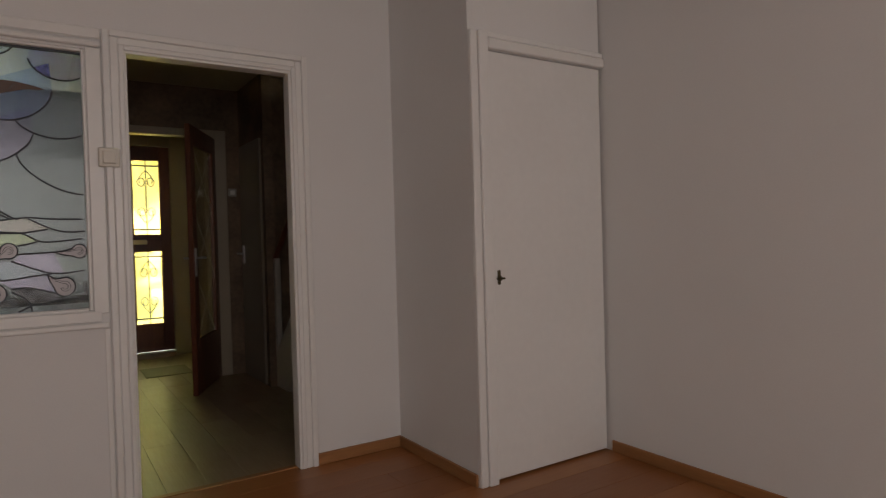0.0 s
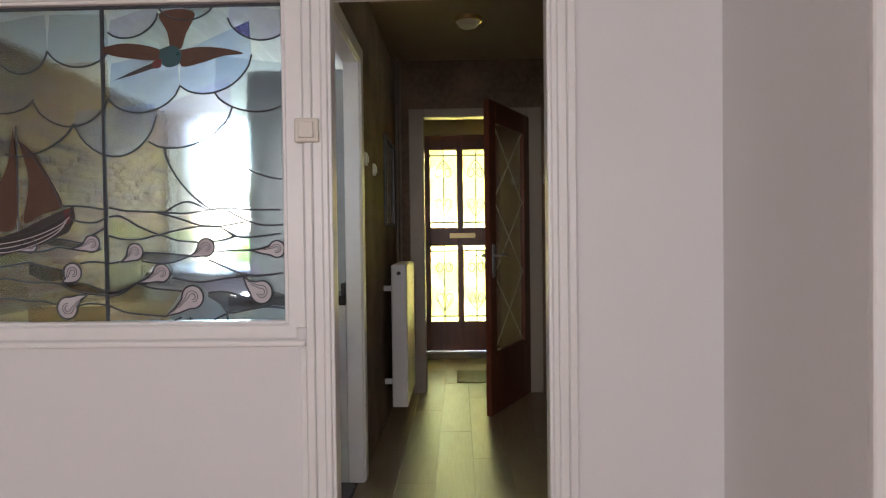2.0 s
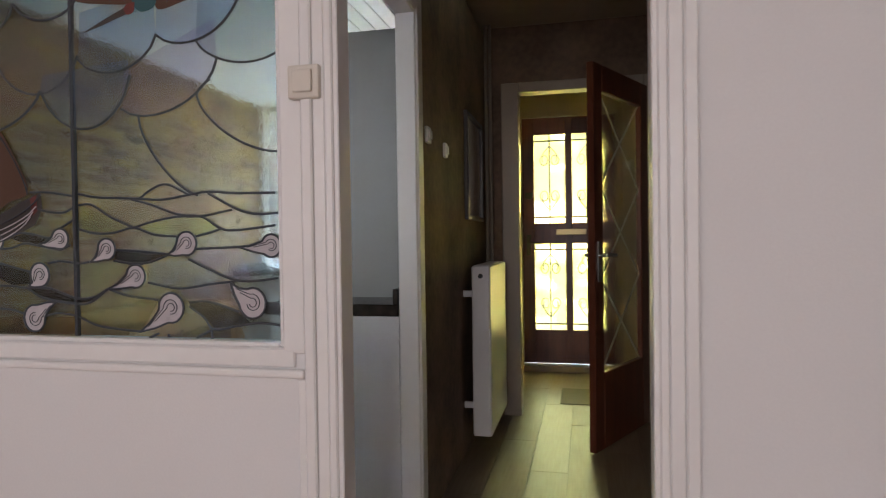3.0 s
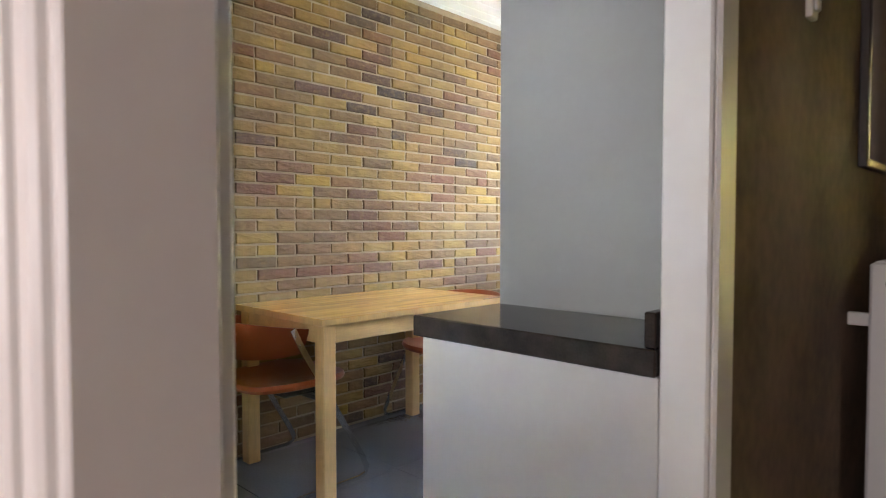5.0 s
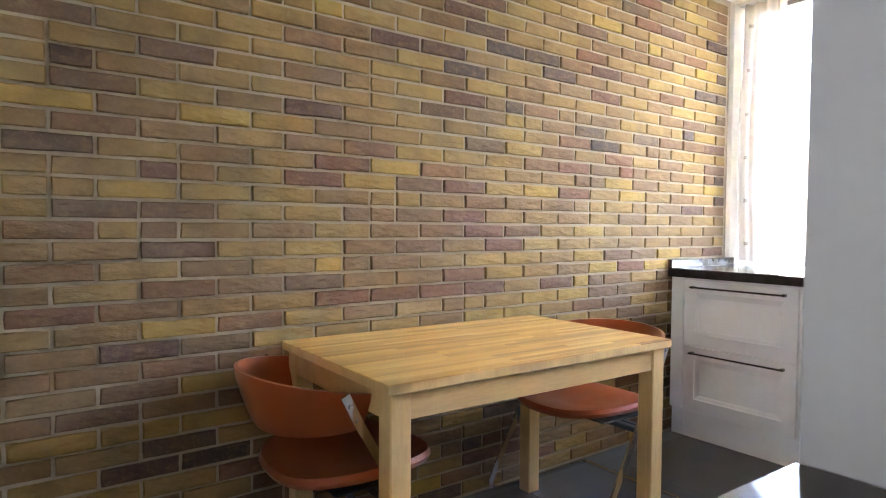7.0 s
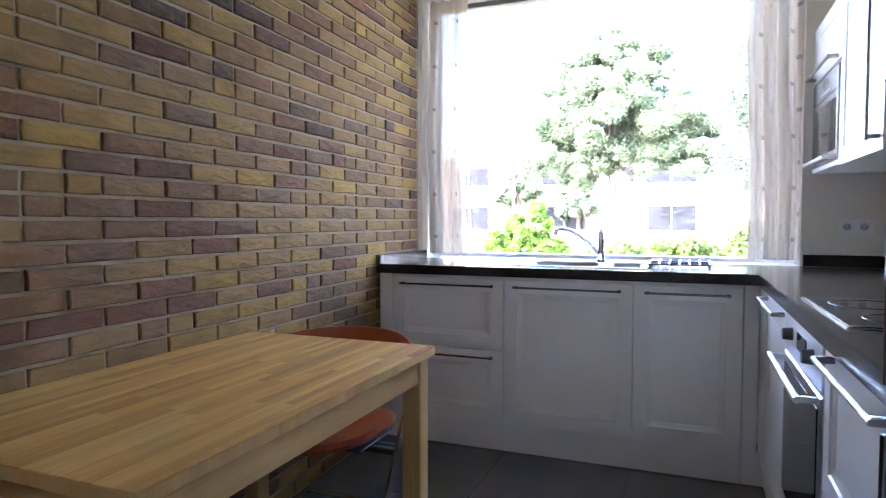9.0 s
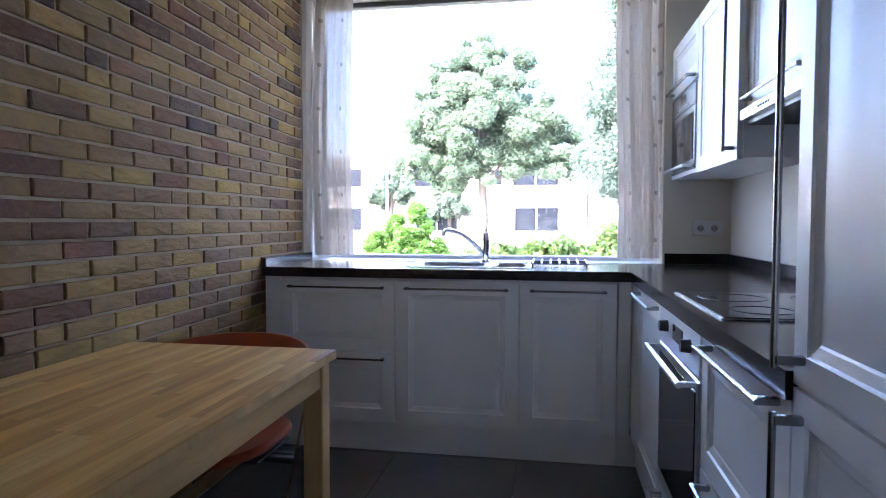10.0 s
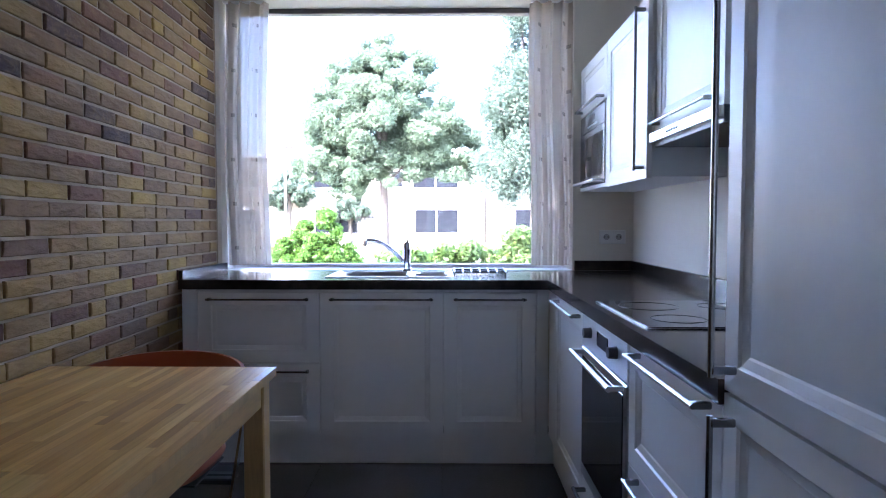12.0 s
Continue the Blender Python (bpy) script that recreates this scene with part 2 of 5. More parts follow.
# living room side of the partition: opening for the leaded window and the doorway
SG = (-1.48, -0.151, 0.90, 2.04)
DW = (0.0, 0.765, 2.05)
bm = bmesh.new()
box(bm, LX0, SG[0], 0, 0.06, 0, CEIL)
box(bm, SG[0], SG[1], 0, 0.06, 0, SG[2])
box(bm, SG[0], SG[1], 0, 0.06, SG[3], CEIL)
box(bm, SG[1], DW[0], 0, 0.06, 0, CEIL)
box(bm, DW[0], DW[1], 0, 0.06, DW[2], CEIL)
box(bm, DW[1], 1.352, 0, 0.06, 0, CEIL)
setting("wall_partition", bm, plaster, "white plastered partition with leaded window and open doorway", "wall")
bm = boxed(1.352, 1.452, -0.755, 0.06, 0, CEIL)
setting("wall_cupboard_side", bm, plaster, "white plastered side of the stair cupboard", "wall")
bm = bmesh.new()
box(bm, 1.452, 2.214, -0.755, -0.655, 2.06, CEIL)
setting("wall_cupboard_front", bm, plaster, "white plaster above the cupboard door", "wall")
setting("wall_living_east", boxed(LX1, LX1 + 0.2, LY0, 2.7, 0, CEIL), plaster, "plain white plastered wall", "wall")
setting("wall_living_west", boxed(LX0 - 0.2, LX0, LY0, 0.1, 0, CEIL), plaster, "plain white plastered wall", "wall")
bm = boxed(LX0 - 0.2, LX1 + 0.2, LY0 - 0.2, LY0, 0, CEIL)
setting("wall_living_south", bm, plaster, "plain white wall behind the garden window light", "wall")
setting("ceiling_living", boxed(LX0 - 0.2, LX1 + 0.2, LY0 - 0.2, 0.06, CEIL, CEIL + 0.2), ceiling_paint, "flat white ceiling", "ceiling")

# wall between kitchen and hall, with the kitchen doorway
KD = (0.097, 0.865, 2.05)
bm = bmesh.new()
box(bm, KX, HX, 0.062, KD[1] + 0.055, KD[2] + 0.055, CEIL)
box(bm, KX, HX, KD[1] + 0.055, OUT, 0, CEIL)
wall_kh = setting("wall_kitchen_hall", bm, hall_paper, "thin wall papered in mottled brown on the hall side", "wall")
setting("wall_kitchen_lining", boxed(KX - 0.004, KX, 0.96, WIN, 0, CEIL), kitchen_plaster, "cream plaster of the kitchen wall", "wall")
setting("wall_kitchen_south", boxed(BRICK, KX - 0.02, 0.0605, 0.066, 0, 0.86), kitchen_plaster, "cream plaster under the leaded window", "wall")

# front wall with the big kitchen window
WO = (-2.495, -0.45, 0.90, 2.49)
bm = bmesh.new()
box(bm, BRICK - 0.3, WO[0], WIN, OUT, 0, CEIL)
box(bm, WO[1], KX, WIN, OUT, 0, CEIL)
box(bm, WO[0], WO[1], WIN, OUT, 0, WO[2])
box(bm, WO[0], WO[1], WIN, OUT, WO[3], CEIL)
setting("wall_front", bm, kitchen_plaster, "cream plastered front wall round the wide window", "wall")
bm = boxed(BRICK - 0.3, KX, 0.06, OUT, CEIL, CEIL + 0.2)
for i in range(25):
    box(bm, BRICK - 0.0935 + i * 0.0975, BRICK - 0.0005 + i * 0.0975, 0.062, WIN - 0.002, CEIL - 0.014, CEIL + 0.01, 0.003)
setting("ceiling_kitchen", bm, ceiling_paint, "white tongue-and-groove plank ceiling", "ceiling")

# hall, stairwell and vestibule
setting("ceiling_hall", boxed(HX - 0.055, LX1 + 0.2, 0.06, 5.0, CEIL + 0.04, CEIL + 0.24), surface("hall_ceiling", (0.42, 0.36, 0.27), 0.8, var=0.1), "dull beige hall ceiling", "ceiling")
bm = bmesh.new()
VY = 2.65
box(bm, HX, 0.13, VY, VY + 0.09, 0, CEIL + 0.04)
box(bm, 1.03, 1.21, VY, VY + 0.09, 0, CEIL + 0.04)
box(bm, 0.13, 1.03, VY, VY + 0.09, 2.16, CEIL + 0.04)
setting("wall_vestibule", bm, hall_paper, "brown papered wall round the vestibule doorway", "wall")
setting("wall_stairs_north", boxed(1.29, LX1 + 0.2, 2.05, 2.15, 0, CEIL + 0.04), hall_paper, "dark papered wall at the foot of the stairs", "wall")
setting("wall_hall_east", boxed(1.21, 1.29, 1.93, OUT, 0, CEIL + 0.04), hall_paper, "brown papered wall beside the stairs", "wall")
DY = 4.115             # inner face of the front door
bm = bmesh.new()
box(bm, HX, 0.045, DY - 0.01, DY + 0.14, 0, CEIL + 0.04)
box(bm, 0.87, 1.21, DY - 0.01, DY + 0.14, 0, CEIL + 0.04)
box(bm, 0.045, 0.87, DY - 0.01, DY + 0.14, 2.42, CEIL + 0.04)
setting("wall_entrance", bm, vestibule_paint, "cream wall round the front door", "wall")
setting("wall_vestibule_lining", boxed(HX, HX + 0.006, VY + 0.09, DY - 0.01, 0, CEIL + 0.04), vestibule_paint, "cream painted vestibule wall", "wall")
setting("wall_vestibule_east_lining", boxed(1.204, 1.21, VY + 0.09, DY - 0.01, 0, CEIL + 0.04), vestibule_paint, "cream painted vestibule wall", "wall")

# brick wall backing
setting("wall_brick", boxed(BRICK - 0.2, BRICK - 0.0075, 0.0, WIN - 0.02, 0, CEIL - 0.016), mortar, "rough yellow brown brick wall with pale joints", "wall")
wall_brick = bpy.data.objects["wall_brick"]
# the kitchen widens slightly towards the window
wall_brick.matrix_world = Matrix.Translation((BRICK, 1.5, 0)) @ Matrix.Rotation(radians(1.5), 4, "Z") @ Matrix.Translation((-BRICK, -1.5, 0))

# floor slabs under the coverings
floor_living = setting("floor_living", boxed(LX0, LX1, LY0, 0.05, -0.2, -0.008), surface("floor_gap_brown", (0.08, 0.035, 0.015), 0.6), "reddish brown laminate plank floor", "floor")
floor_hall = setting("floor_hall", boxed(KX + 0.03, LX1, 0.05, OUT, -0.2, -0.008), surface("floor_gap_grey", (0.07, 0.058, 0.042), 0.6), "greyish oak laminate plank floor", "floor")
floor_kitchen = setting("floor_kitchen", boxed(BRICK - 0.3, KX + 0.03, 0.05, OUT, -0.2, -0.006), grout, "floor of large anthracite tiles", "floor")


# ---- partition joinery ----
def moulding(bm, x0, x1, y, z0, z1, width=0.085):
    """An architrave of three steps round an opening, standing on y towards -y."""
    for k, (a, b, d) in enumerate(((0.0, 0.022, 0.020), (0.022, 0.056, 0.015), (0.056, width, 0.023))):
        box(bm, x0 - b, x0 - a, y - d, y + 0.002, z0, z1 + b, 0.004)
        box(bm, x1 + a, x1 + b, y - d, y + 0.002, z0, z1 + b, 0.004)
        box(bm, x0 - a, x1 + a, y - d, y + 0.002, z1 + a, z1 + b, 0.004)
    return bm


door_frame = tagged(thing("door_1", "white painted stepped frame of an open doorway", "door frame", kind="structure"))
bm = moulding(bmesh.new(), DW[0], DW[1], -0.001, 0.0, DW[2])
part("architrave", bm, gloss_paint, door_frame)
bm = bmesh.new()
box(bm, DW[0] - 0.004, DW[0] + 0.012, -0.012, 0.068, 0, DW[2] - 0.012, 0.003)
box(bm, DW[1] - 0.012, DW[1] + 0.004, -0.012, 0.068, 0, DW[2] - 0.012, 0.003)
box(bm, DW[0] - 0.004, DW[1] + 0.004, -0.012, 0.068, DW[2] - 0.012, DW[2] + 0.004, 0.003)
part("jamb", bm, gloss_paint, door_frame)

kitchen_frame = thing("door_2", "white painted frame of the open kitchen doorway", "door frame", kind="structure")
bm = bmesh.new()
box(bm, KX - 0.012, HX + 0.012, 0.062, KD[0], 0, KD[2] + 0.055, 0.004)
box(bm, KX - 0.012, HX + 0.012, KD[1], KD[1] + 0.055, 0, KD[2] + 0.055, 0.004)
box(bm, KX - 0.012, HX + 0.012, KD[0], KD[1], KD[2], KD[2] + 0.055, 0.004)
part("jamb", bm, gloss_paint, kitchen_frame)
bm = bmesh.new()
box(bm, HX - 0.002, HX + 0.02, KD[1] + 0.012, KD[1] + 0.085, 0, KD[2] + 0.085, 0.005)
box(bm, HX - 0.002, HX + 0.02, KD[0] - 0.012, KD[1] + 0.012, KD[2] + 0.012, KD[2] + 0.085, 0.005)
part("architrave", bm, gloss_paint, kitchen_frame)

# stair cupboard
cup = thing("door_3", "closed flush white cupboard door with a brass keyhole", "door", kind="structure")
part("leaf", boxed(1.456, 2.212, -0.757, -0.72, 0.012, 2.056, 0.003), gloss_paint, cup)
bm = bmesh.new()
box(bm, 1.352, 1.395, -0.777, -0.752, 0, 2.14, 0.005)
box(bm, 1.397, 1.452, -0.785, -0.752, 0, 2.14, 0.006)
box(bm, 1.452, 2.226, -0.785, -0.752, 2.062, 2.11, 0.006)
box(bm, 1.452, 2.226, -0.777, -0.752, 2.112, 2.14, 0.005)
part("architrave", bm, gloss_paint, cup)
brass_dark = surface("aged_brass", (0.10, 0.075, 0.04), 0.4, 0.9, var=0.3)
bm = boxed(1.488, 1.508, -0.764, -0.756, 0.945, 1.015, 0.006)
rod(bm, (1.498, -0.768, 0.975), (1.498, -0.755, 0.975), 0.013)
box(bm, 1.484, 1.516, -0.786, -0.780, 0.971, 0.981, 0.002)
rod(bm, (1.498, -0.79, 0.976), (1.498, -0.76, 0.976), 0.004)
part("keyhole", bm, brass_dark, cup, "aged brass keyhole plate with key")

# skirting boards
def skirting(x0, x1, y0, y1):
    return setting("baseboard", boxed(x0, x1, y0, y1, 0, 0.062, 0.005, 2), skirting_wood, "low reddish brown wooden skirting board", "skirting board")


skirting(DW[1] + 0.087, 1.35, -0.014, 0.0)
skirting(1.338, 1.352, -0.753, -0.014)
skirting(LX1 - 0.014, LX1, LY0, -0.787)

# panelling under the leaded window
panel = thing("trim_1", "white painted timber panel and rails under the leaded window", "panelling", kind="structure")
bm = bmesh.new()
box(bm, -1.60, -0.089, -0.016, 0.001, 0.822, 0.846, 0.008, 3)
box(bm, -1.60, -0.118, -0.009, 0.001, 0.850, 0.898, 0.004)
box(bm, -1.60, -0.089, -0.020, 0.001, 2.050, 2.075, 0.006)
box(bm, -1.60, -0.089, -0.014, 0.001, 2.085, 2.135, 0.006)
part("rail", bm, gloss_paint, panel)
bm = bmesh.new()
box(bm, -0.151, -0.089, -0.008, 0.001, 0.886, 2.048, 0.004)
box(bm, -1.60, -1.48, -0.008, 0.001, 0.886, 2.048, 0.004)
box(bm, -0.112, -0.089, -0.005, 0.001, 0.0, 0.820, 0.004)
part("stile", bm, gloss_paint, panel)

light_switch = thing("light_switch", "square cream light switch on the door post", "switch", (-0.072, -0.006, 1.57))
part("back_box", boxed(-0.042, 0.042, -0.028, -0.004, -0.042, 0.042, 0.006, 2), cream_plastic, light_switch)
part("rocker", boxed(-0.026, 0.026, -0.038, -0.027, -0.028, 0.028, 0.004, 2), cream_plastic, light_switch)

# ---- kitchen units ----
def shaker(bm, a, u0, u1, z0, z1, face, toward, rail=0.062, thick=0.020, recess=0.010):
    """A framed door front in the plane a = face: 'y' spans x, 'x' spans y; it faces toward (-1 or 1)."""
    lo, hi = min(face, face - toward * thick), max(face, face - toward * thick)
    if a == "y":
        box(bm, u0, u1, lo, hi, z0, z1)
    else:
        box(bm, lo, hi, u0, u1, z0, z1)
    k = 1 if a == "y" else 0
    front = next(f for f in bm.faces if all(abs(v.co[k] - face) < 1e-5 for v in f.verts))
    bmesh.ops.recalc_face_normals(bm, faces=bm.faces)
    bmesh.ops.inset_region(bm, faces=[front], thickness=0.002, depth=0.0, use_even_offset=True)
    bmesh.ops.inset_region(bm, faces=[front], thickness=rail, depth=0.0, use_even_offset=True)
    bmesh.ops.inset_region(bm, faces=[front], thickness=0.004, depth=-recess * 0.45, use_even_offset=True)
    bmesh.ops.inset_region(bm, faces=[front], thickness=0.016, depth=-recess * 0.35, use_even_offset=True)
    bmesh.ops.inset_region(bm, faces=[front], thickness=0.004, depth=-recess * 0.20, use_even_offset=True)
    return bm


def bar_handle(p, q, out, r=0.006, drop=0.036):
    """A round bar from p to q held off its front by two square feet; out is the way it stands out."""
    p, q, out = Vector(p), Vector(q), Vector(out)
    bm = bmesh.new()
    d = (q - p).normalized()
    rod(bm, p + out * drop, q + out * drop, r, sides=14)
    for s in (p + d * 0.012, q - d * 0.012):
        e = s + out * drop
        w = out.cross(d)
        c = [s, e]
        lo = Vector([min(c[0][i], c[1][i]) - 0.007 * (abs(d[i]) + abs(w[i])) for i in range(3)])
        hi = Vector([max(c[0][i], c[1][i]) + 0.007 * (abs(d[i]) + abs(w[i])) for i in range(3)])
        box(bm, lo[0], hi[0], lo[1], hi[1], lo[2], hi[2], 0.002)
    return bm


FY, FX = 3.60, -0.68     # fronts of the window run and of the side run
UNIT = "off-white lacquered kitchen base cabinet with framed "


def window_unit(name, label, x0, x1, fronts):
    u = thing(name, label, "kitchen cabinet", group="kitchen base cabinets")
    part("body", boxed(x0 + 0.001, x1 - 0.001, FY + 0.003, WIN - 0.004, 0.15, 0.872), cabinet_paint, u)
    for kind, z0, z1 in fronts:
        f = part(kind, shaker(bmesh.new(), "y", x0 + 0.003, x1 - 0.003, z0, z1, FY - 0.018, -1), cabinet_paint, u)
        part("handle", bar_handle((x0 + 0.05, FY - 0.018, z1 - 0.033), (x1 - 0.05, FY - 0.018, z1 - 0.033), (0, -1, 0), 0.005, 0.028), handle_steel, f, "thin steel bar handle")
    part("plinth", boxed(x0 + 0.0001, x1 - 0.0001, FY + 0.008, FY + 0.028, 0.002, 0.146), cabinet_paint, u)
    return u


window_unit("drawer_cabinet", UNIT + "drawer fronts", -2.40, -1.80, (("drawer_front", 0.508, 0.857), ("drawer_front", 0.155, 0.503)))
window_unit("sink_cabinet", UNIT + "sink door", -1.80, -1.195, (("door", 0.155, 0.857),))
window_unit("base_cabinet", UNIT + "narrow door", -1.195, -0.743, (("door", 0.155, 0.857),))
fp = thing("filler_panel", "plain off-white filler panel beside the brick wall", "filler panel")
part("panel", boxed(-2.478, -2.402, FY - 0.016, FY + 0.004, 0.155, 0.872, 0.002), cabinet_paint, fp)
part("plinth", boxed(-2.478, -2.402, FY + 0.008, FY + 0.028, 0.002, 0.146), cabinet_paint, fp)
part("batten", boxed(-2.478, -2.402, FY + 0.004, FY + 0.028, 0.1465, 0.872), cabinet_paint, fp)
fp = thing("filler_panel", "plain off-white filler panel in the corner", "filler panel")
part("panel", boxed(-0.741, FX - 0.002, FY - 0.016, FY + 0.004, 0.155, 0.872, 0.002), cabinet_paint, fp)
part("plinth", boxed(-0.741, FX + 0.029, FY + 0.008, FY + 0.028, 0.002, 0.146), cabinet_paint, fp)
part("batten", boxed(-0.741, FX - 0.002, FY + 0.004, FY + 0.028, 0.1465, 0.872), cabinet_paint, fp)


def side_front(u, kind, y0, y1, z0, z1, handle=True):
    f = part(kind, shaker(bmesh.new(), "x", y0 + 0.003, y1 - 0.003, z0, z1, FX, -1, rail=0.053), cabinet_paint, u)
    if handle:
        part("handle", bar_handle((FX, y0 + 0.04, z1 - 0.012), (FX, y1 - 0.085, z1 - 0.012), (-1, 0, 0), 0.0055, 0.038), handle_steel, f, "brushed steel bar handle")
    return f


def side_body(u, y0, y1, z0=0.15, z1=0.872):
    part("body", boxed(FX + 0.021, KX - 0.008, y0 + 0.001, y1 - 0.001, z0, z1), cabinet_paint, u)
    part("plinth", boxed(FX + 0.03, FX + 0.05, y0 + 0.001, y1 - 0.001, 0.002, 0.149), cabinet_paint, u)


OV = (2.232, 2.81)
corner = thing("corner_cabinet", UNIT + "door beside the oven", "kitchen cabinet", group="kitchen base cabinets")
side_body(corner, OV[1], FY - 0.02)
part("plinth", boxed(FX + 0.03, FX + 0.05, FY - 0.0205, FY + 0.028, 0.002, 0.149), cabinet_paint, corner)
side_front(corner, "door", OV[1], 3.40, 0.155, 0.862)
part("corner_post", boxed(FX, FX + 0.02, 3.402, FY - 0.02, 0.155, 0.872, 0.002), cabinet_paint, corner)
drawers = thing("drawer_cabinet", "off-white lacquered drawer cabinet with steel bar handles", "kitchen cabinet", group="kitchen base cabinets")
side_body(drawers, 1.654, OV[0])
side_front(drawers, "drawer_front", 1.654, OV[0], 0.5475, 0.870)
side_front(drawers, "drawer_front", 1.654, OV[0], 0.155, 0.5425)

oven = thing("built_in_oven", "stainless steel built-in oven with black glass door", "oven")
part("body", boxed(FX + 0.012, KX - 0.03, OV[0] + 0.006, OV[1] - 0.006, 0.27, 0.865), black_plastic, oven)
ctrl = part("control_panel", boxed(FX - 0.004, FX + 0.012, OV[0] + 0.004, OV[1] - 0.004, 0.757, 0.872, 0.003), satin_steel, oven)
part("display", boxed(FX - 0.007, FX - 0.003, 2.44, 2.575, 0.798, 0.845, 0.001), black_glass, ctrl, "small dark display")
for y in (2.345, 2.67):
    k = bmesh.new()
    rod(k, (FX - 0.030, y, 0.822), (FX - 0.003, y, 0.822), 0.0165, 0.019, 20)
    part("knob", k, dark_metal, ctrl, "dark rotary knob", True)
odoor = part("oven_door", boxed(FX - 0.006, FX + 0.012, OV[0] + 0.004, OV[1] - 0.004, 0.285, 0.752, 0.004), steel, oven)
part("window_pane", boxed(FX - 0.009, FX - 0.005, OV[0] + 0.03, OV[1] - 0.03, 0.335, 0.722, 0.002), black_glass, odoor, "black glass oven window")
part("handle", bar_handle((FX - 0.006, OV[0] + 0.02, 0.739), (FX - 0.006, OV[1] - 0.03, 0.739), (-1, 0, 0), 0.0085, 0.044), steel, odoor, "thick steel bar handle")
under = thing("oven_drawer", "off-white drawer below the built-in oven", "kitchen cabinet", group="kitchen base cabinets")
part("body", boxed(FX + 0.021, KX - 0.008, OV[0] + 0.001, OV[1] - 0.001, 0.15, 0.268), cabinet_paint, under)
part("drawer_front", boxed(FX, FX + 0.02, OV[0] + 0.003, OV[1] - 0.003, 0.155, 0.278, 0.002), cabinet_paint, under)
part("handle", bar_handle((FX, OV[0] + 0.05, 0.245), (FX, OV[1] - 0.05, 0.245), (-1, 0, 0), 0.007, 0.042), handle_steel, under, "brushed steel bar handle")
part("plinth", boxed(FX + 0.03, FX + 0.05, OV[0] + 0.001, OV[1] - 0.001, 0.002, 0.149), cabinet_paint, under)

# tall unit and the low end unit beside the doorway
TY = (1.163, 1.652)
tall = thing("tall_fridge_cabinet", "tall off-white lacquered fridge cabinet with two framed doors", "tall cabinet")
part("body", boxed(FX + 0.021, KX - 0.008, TY[0] + 0.019, TY[1] - 0.001, 0.15, 2.10), cabinet_paint, tall)
# Side turned from the window: its shade is put into a darker grey.
part("side_panel", boxed(FX, KX - 0.006, TY[0], TY[0] + 0.018, 0.0, 2.10, 0.0015), surface("shade_grey_laminate", (0.29, 0.30, 0.295), 0.4, var=0.04, bump=0.03), tall, "plain grey side panel, darkened as the side turned from the window")
up = part("upper_door", shaker(bmesh.new(), "x", TY[0] + 0.020, TY[1] - 0.002, 0.903, 2.097, FX, -1, rail=0.046), cabinet_paint, tall)
lo = part("lower_door", shaker(bmesh.new(), "x", TY[0] + 0.020, TY[1] - 0.002, 0.155, 0.897, FX, -1, rail=0.046), cabinet_paint, tall)
part("handle", bar_handle((FX, 1.610, 0.934), (FX, 1.610, 1.72), (-1, 0, 0), 0.0055, 0.042), handle_steel, up, "long upright steel bar handle")
part("handle", bar_handle((FX, 1.610, 0.40), (FX, 1.610, 0.868), (-1, 0, 0), 0.0055, 0.042), handle_steel, lo, "upright steel bar handle")
part("plinth", boxed(FX + 0.03, FX + 0.05, TY[0] + 0.019, TY[1], 0.002, 0.149), cabinet_paint, tall)

low = thing("end_cabinet", "low off-white end cabinet beside the kitchen doorway", "kitchen cabinet")
part("body", boxed(FX + 0.021, KX - 0.014, 0.888, TY[0] - 0.002, 0.10, 0.872), cabinet_paint, low)
part("side_panel", boxed(FX + 0.016, KX - 0.014, 0.870, 0.888, 0.0, 0.872, 0.0015), surface("end_panel_laminate", (0.64, 0.63, 0.62), 0.45, var=0.05, bump=0.03), low)
part("front", boxed(FX + 0.012, FX + 0.020, 0.890, TY[0] - 0.003, 0.12, 0.870, 0.002), cabinet_paint, low)

# worktops
TOP, UNDER = 0.920, 0.874
bm = bmesh.new()
SINK = (-1.775, -1.165, 3.70, 4.06)
S0, S1, S2, S3 = SINK
edge = [(-2.482, FY - 0.045), (FX - 0.010, FY - 0.045), (FX - 0.010, TY[1] + 0.002), (KX - 0.006, TY[1] + 0.002), (KX - 0.006, WIN - 0.002), (-2.482, WIN - 0.002),
        (-2.482, 3.9), (S0, 3.9), (S0, S3), (S1, S3), (S1, S2), (S0, S2), (S0, 3.8996), (-2.482, 3.8996)]
plate(bm, [(x, y, UNDER) for x, y in edge], (0, 0, TOP - UNDER))
worktop = thing("worktop", "polished dark brown composite worktop running round the corner", "worktop")
part("slab", bm, worktop_stone, worktop)
part("upstand", boxed(KX - 0.024, KX - 0.005, TY[1] + 0.002, WIN - 0.024, TOP + 0.001, TOP + 0.058, 0.002), worktop_stone, worktop)
part("upstand", boxed(WO[1] + 0.01, KX - 0.005, WIN - 0.022, WIN - 0.003, TOP + 0.001, TOP + 0.058, 0.002), worktop_stone, worktop)
part("upstand", boxed(-2.481, -2.462, FY - 0.04, WIN - 0.003, TOP + 0.001, TOP + 0.045, 0.002), worktop_stone, worktop)
low_top = thing("end_worktop", "short dark brown composite worktop with end upstand", "worktop")
part("slab", boxed(FX - 0.003, KX - 0.014, 0.857, TY[0] - 0.001, UNDER, TOP, 0.003), worktop_stone, low_top)
part("upstand", boxed(KX - 0.036, KX - 0.016, 0.861, TY[0] - 0.002, TOP + 0.0005, TOP + 0.060, 0.002), worktop_stone, low_top)

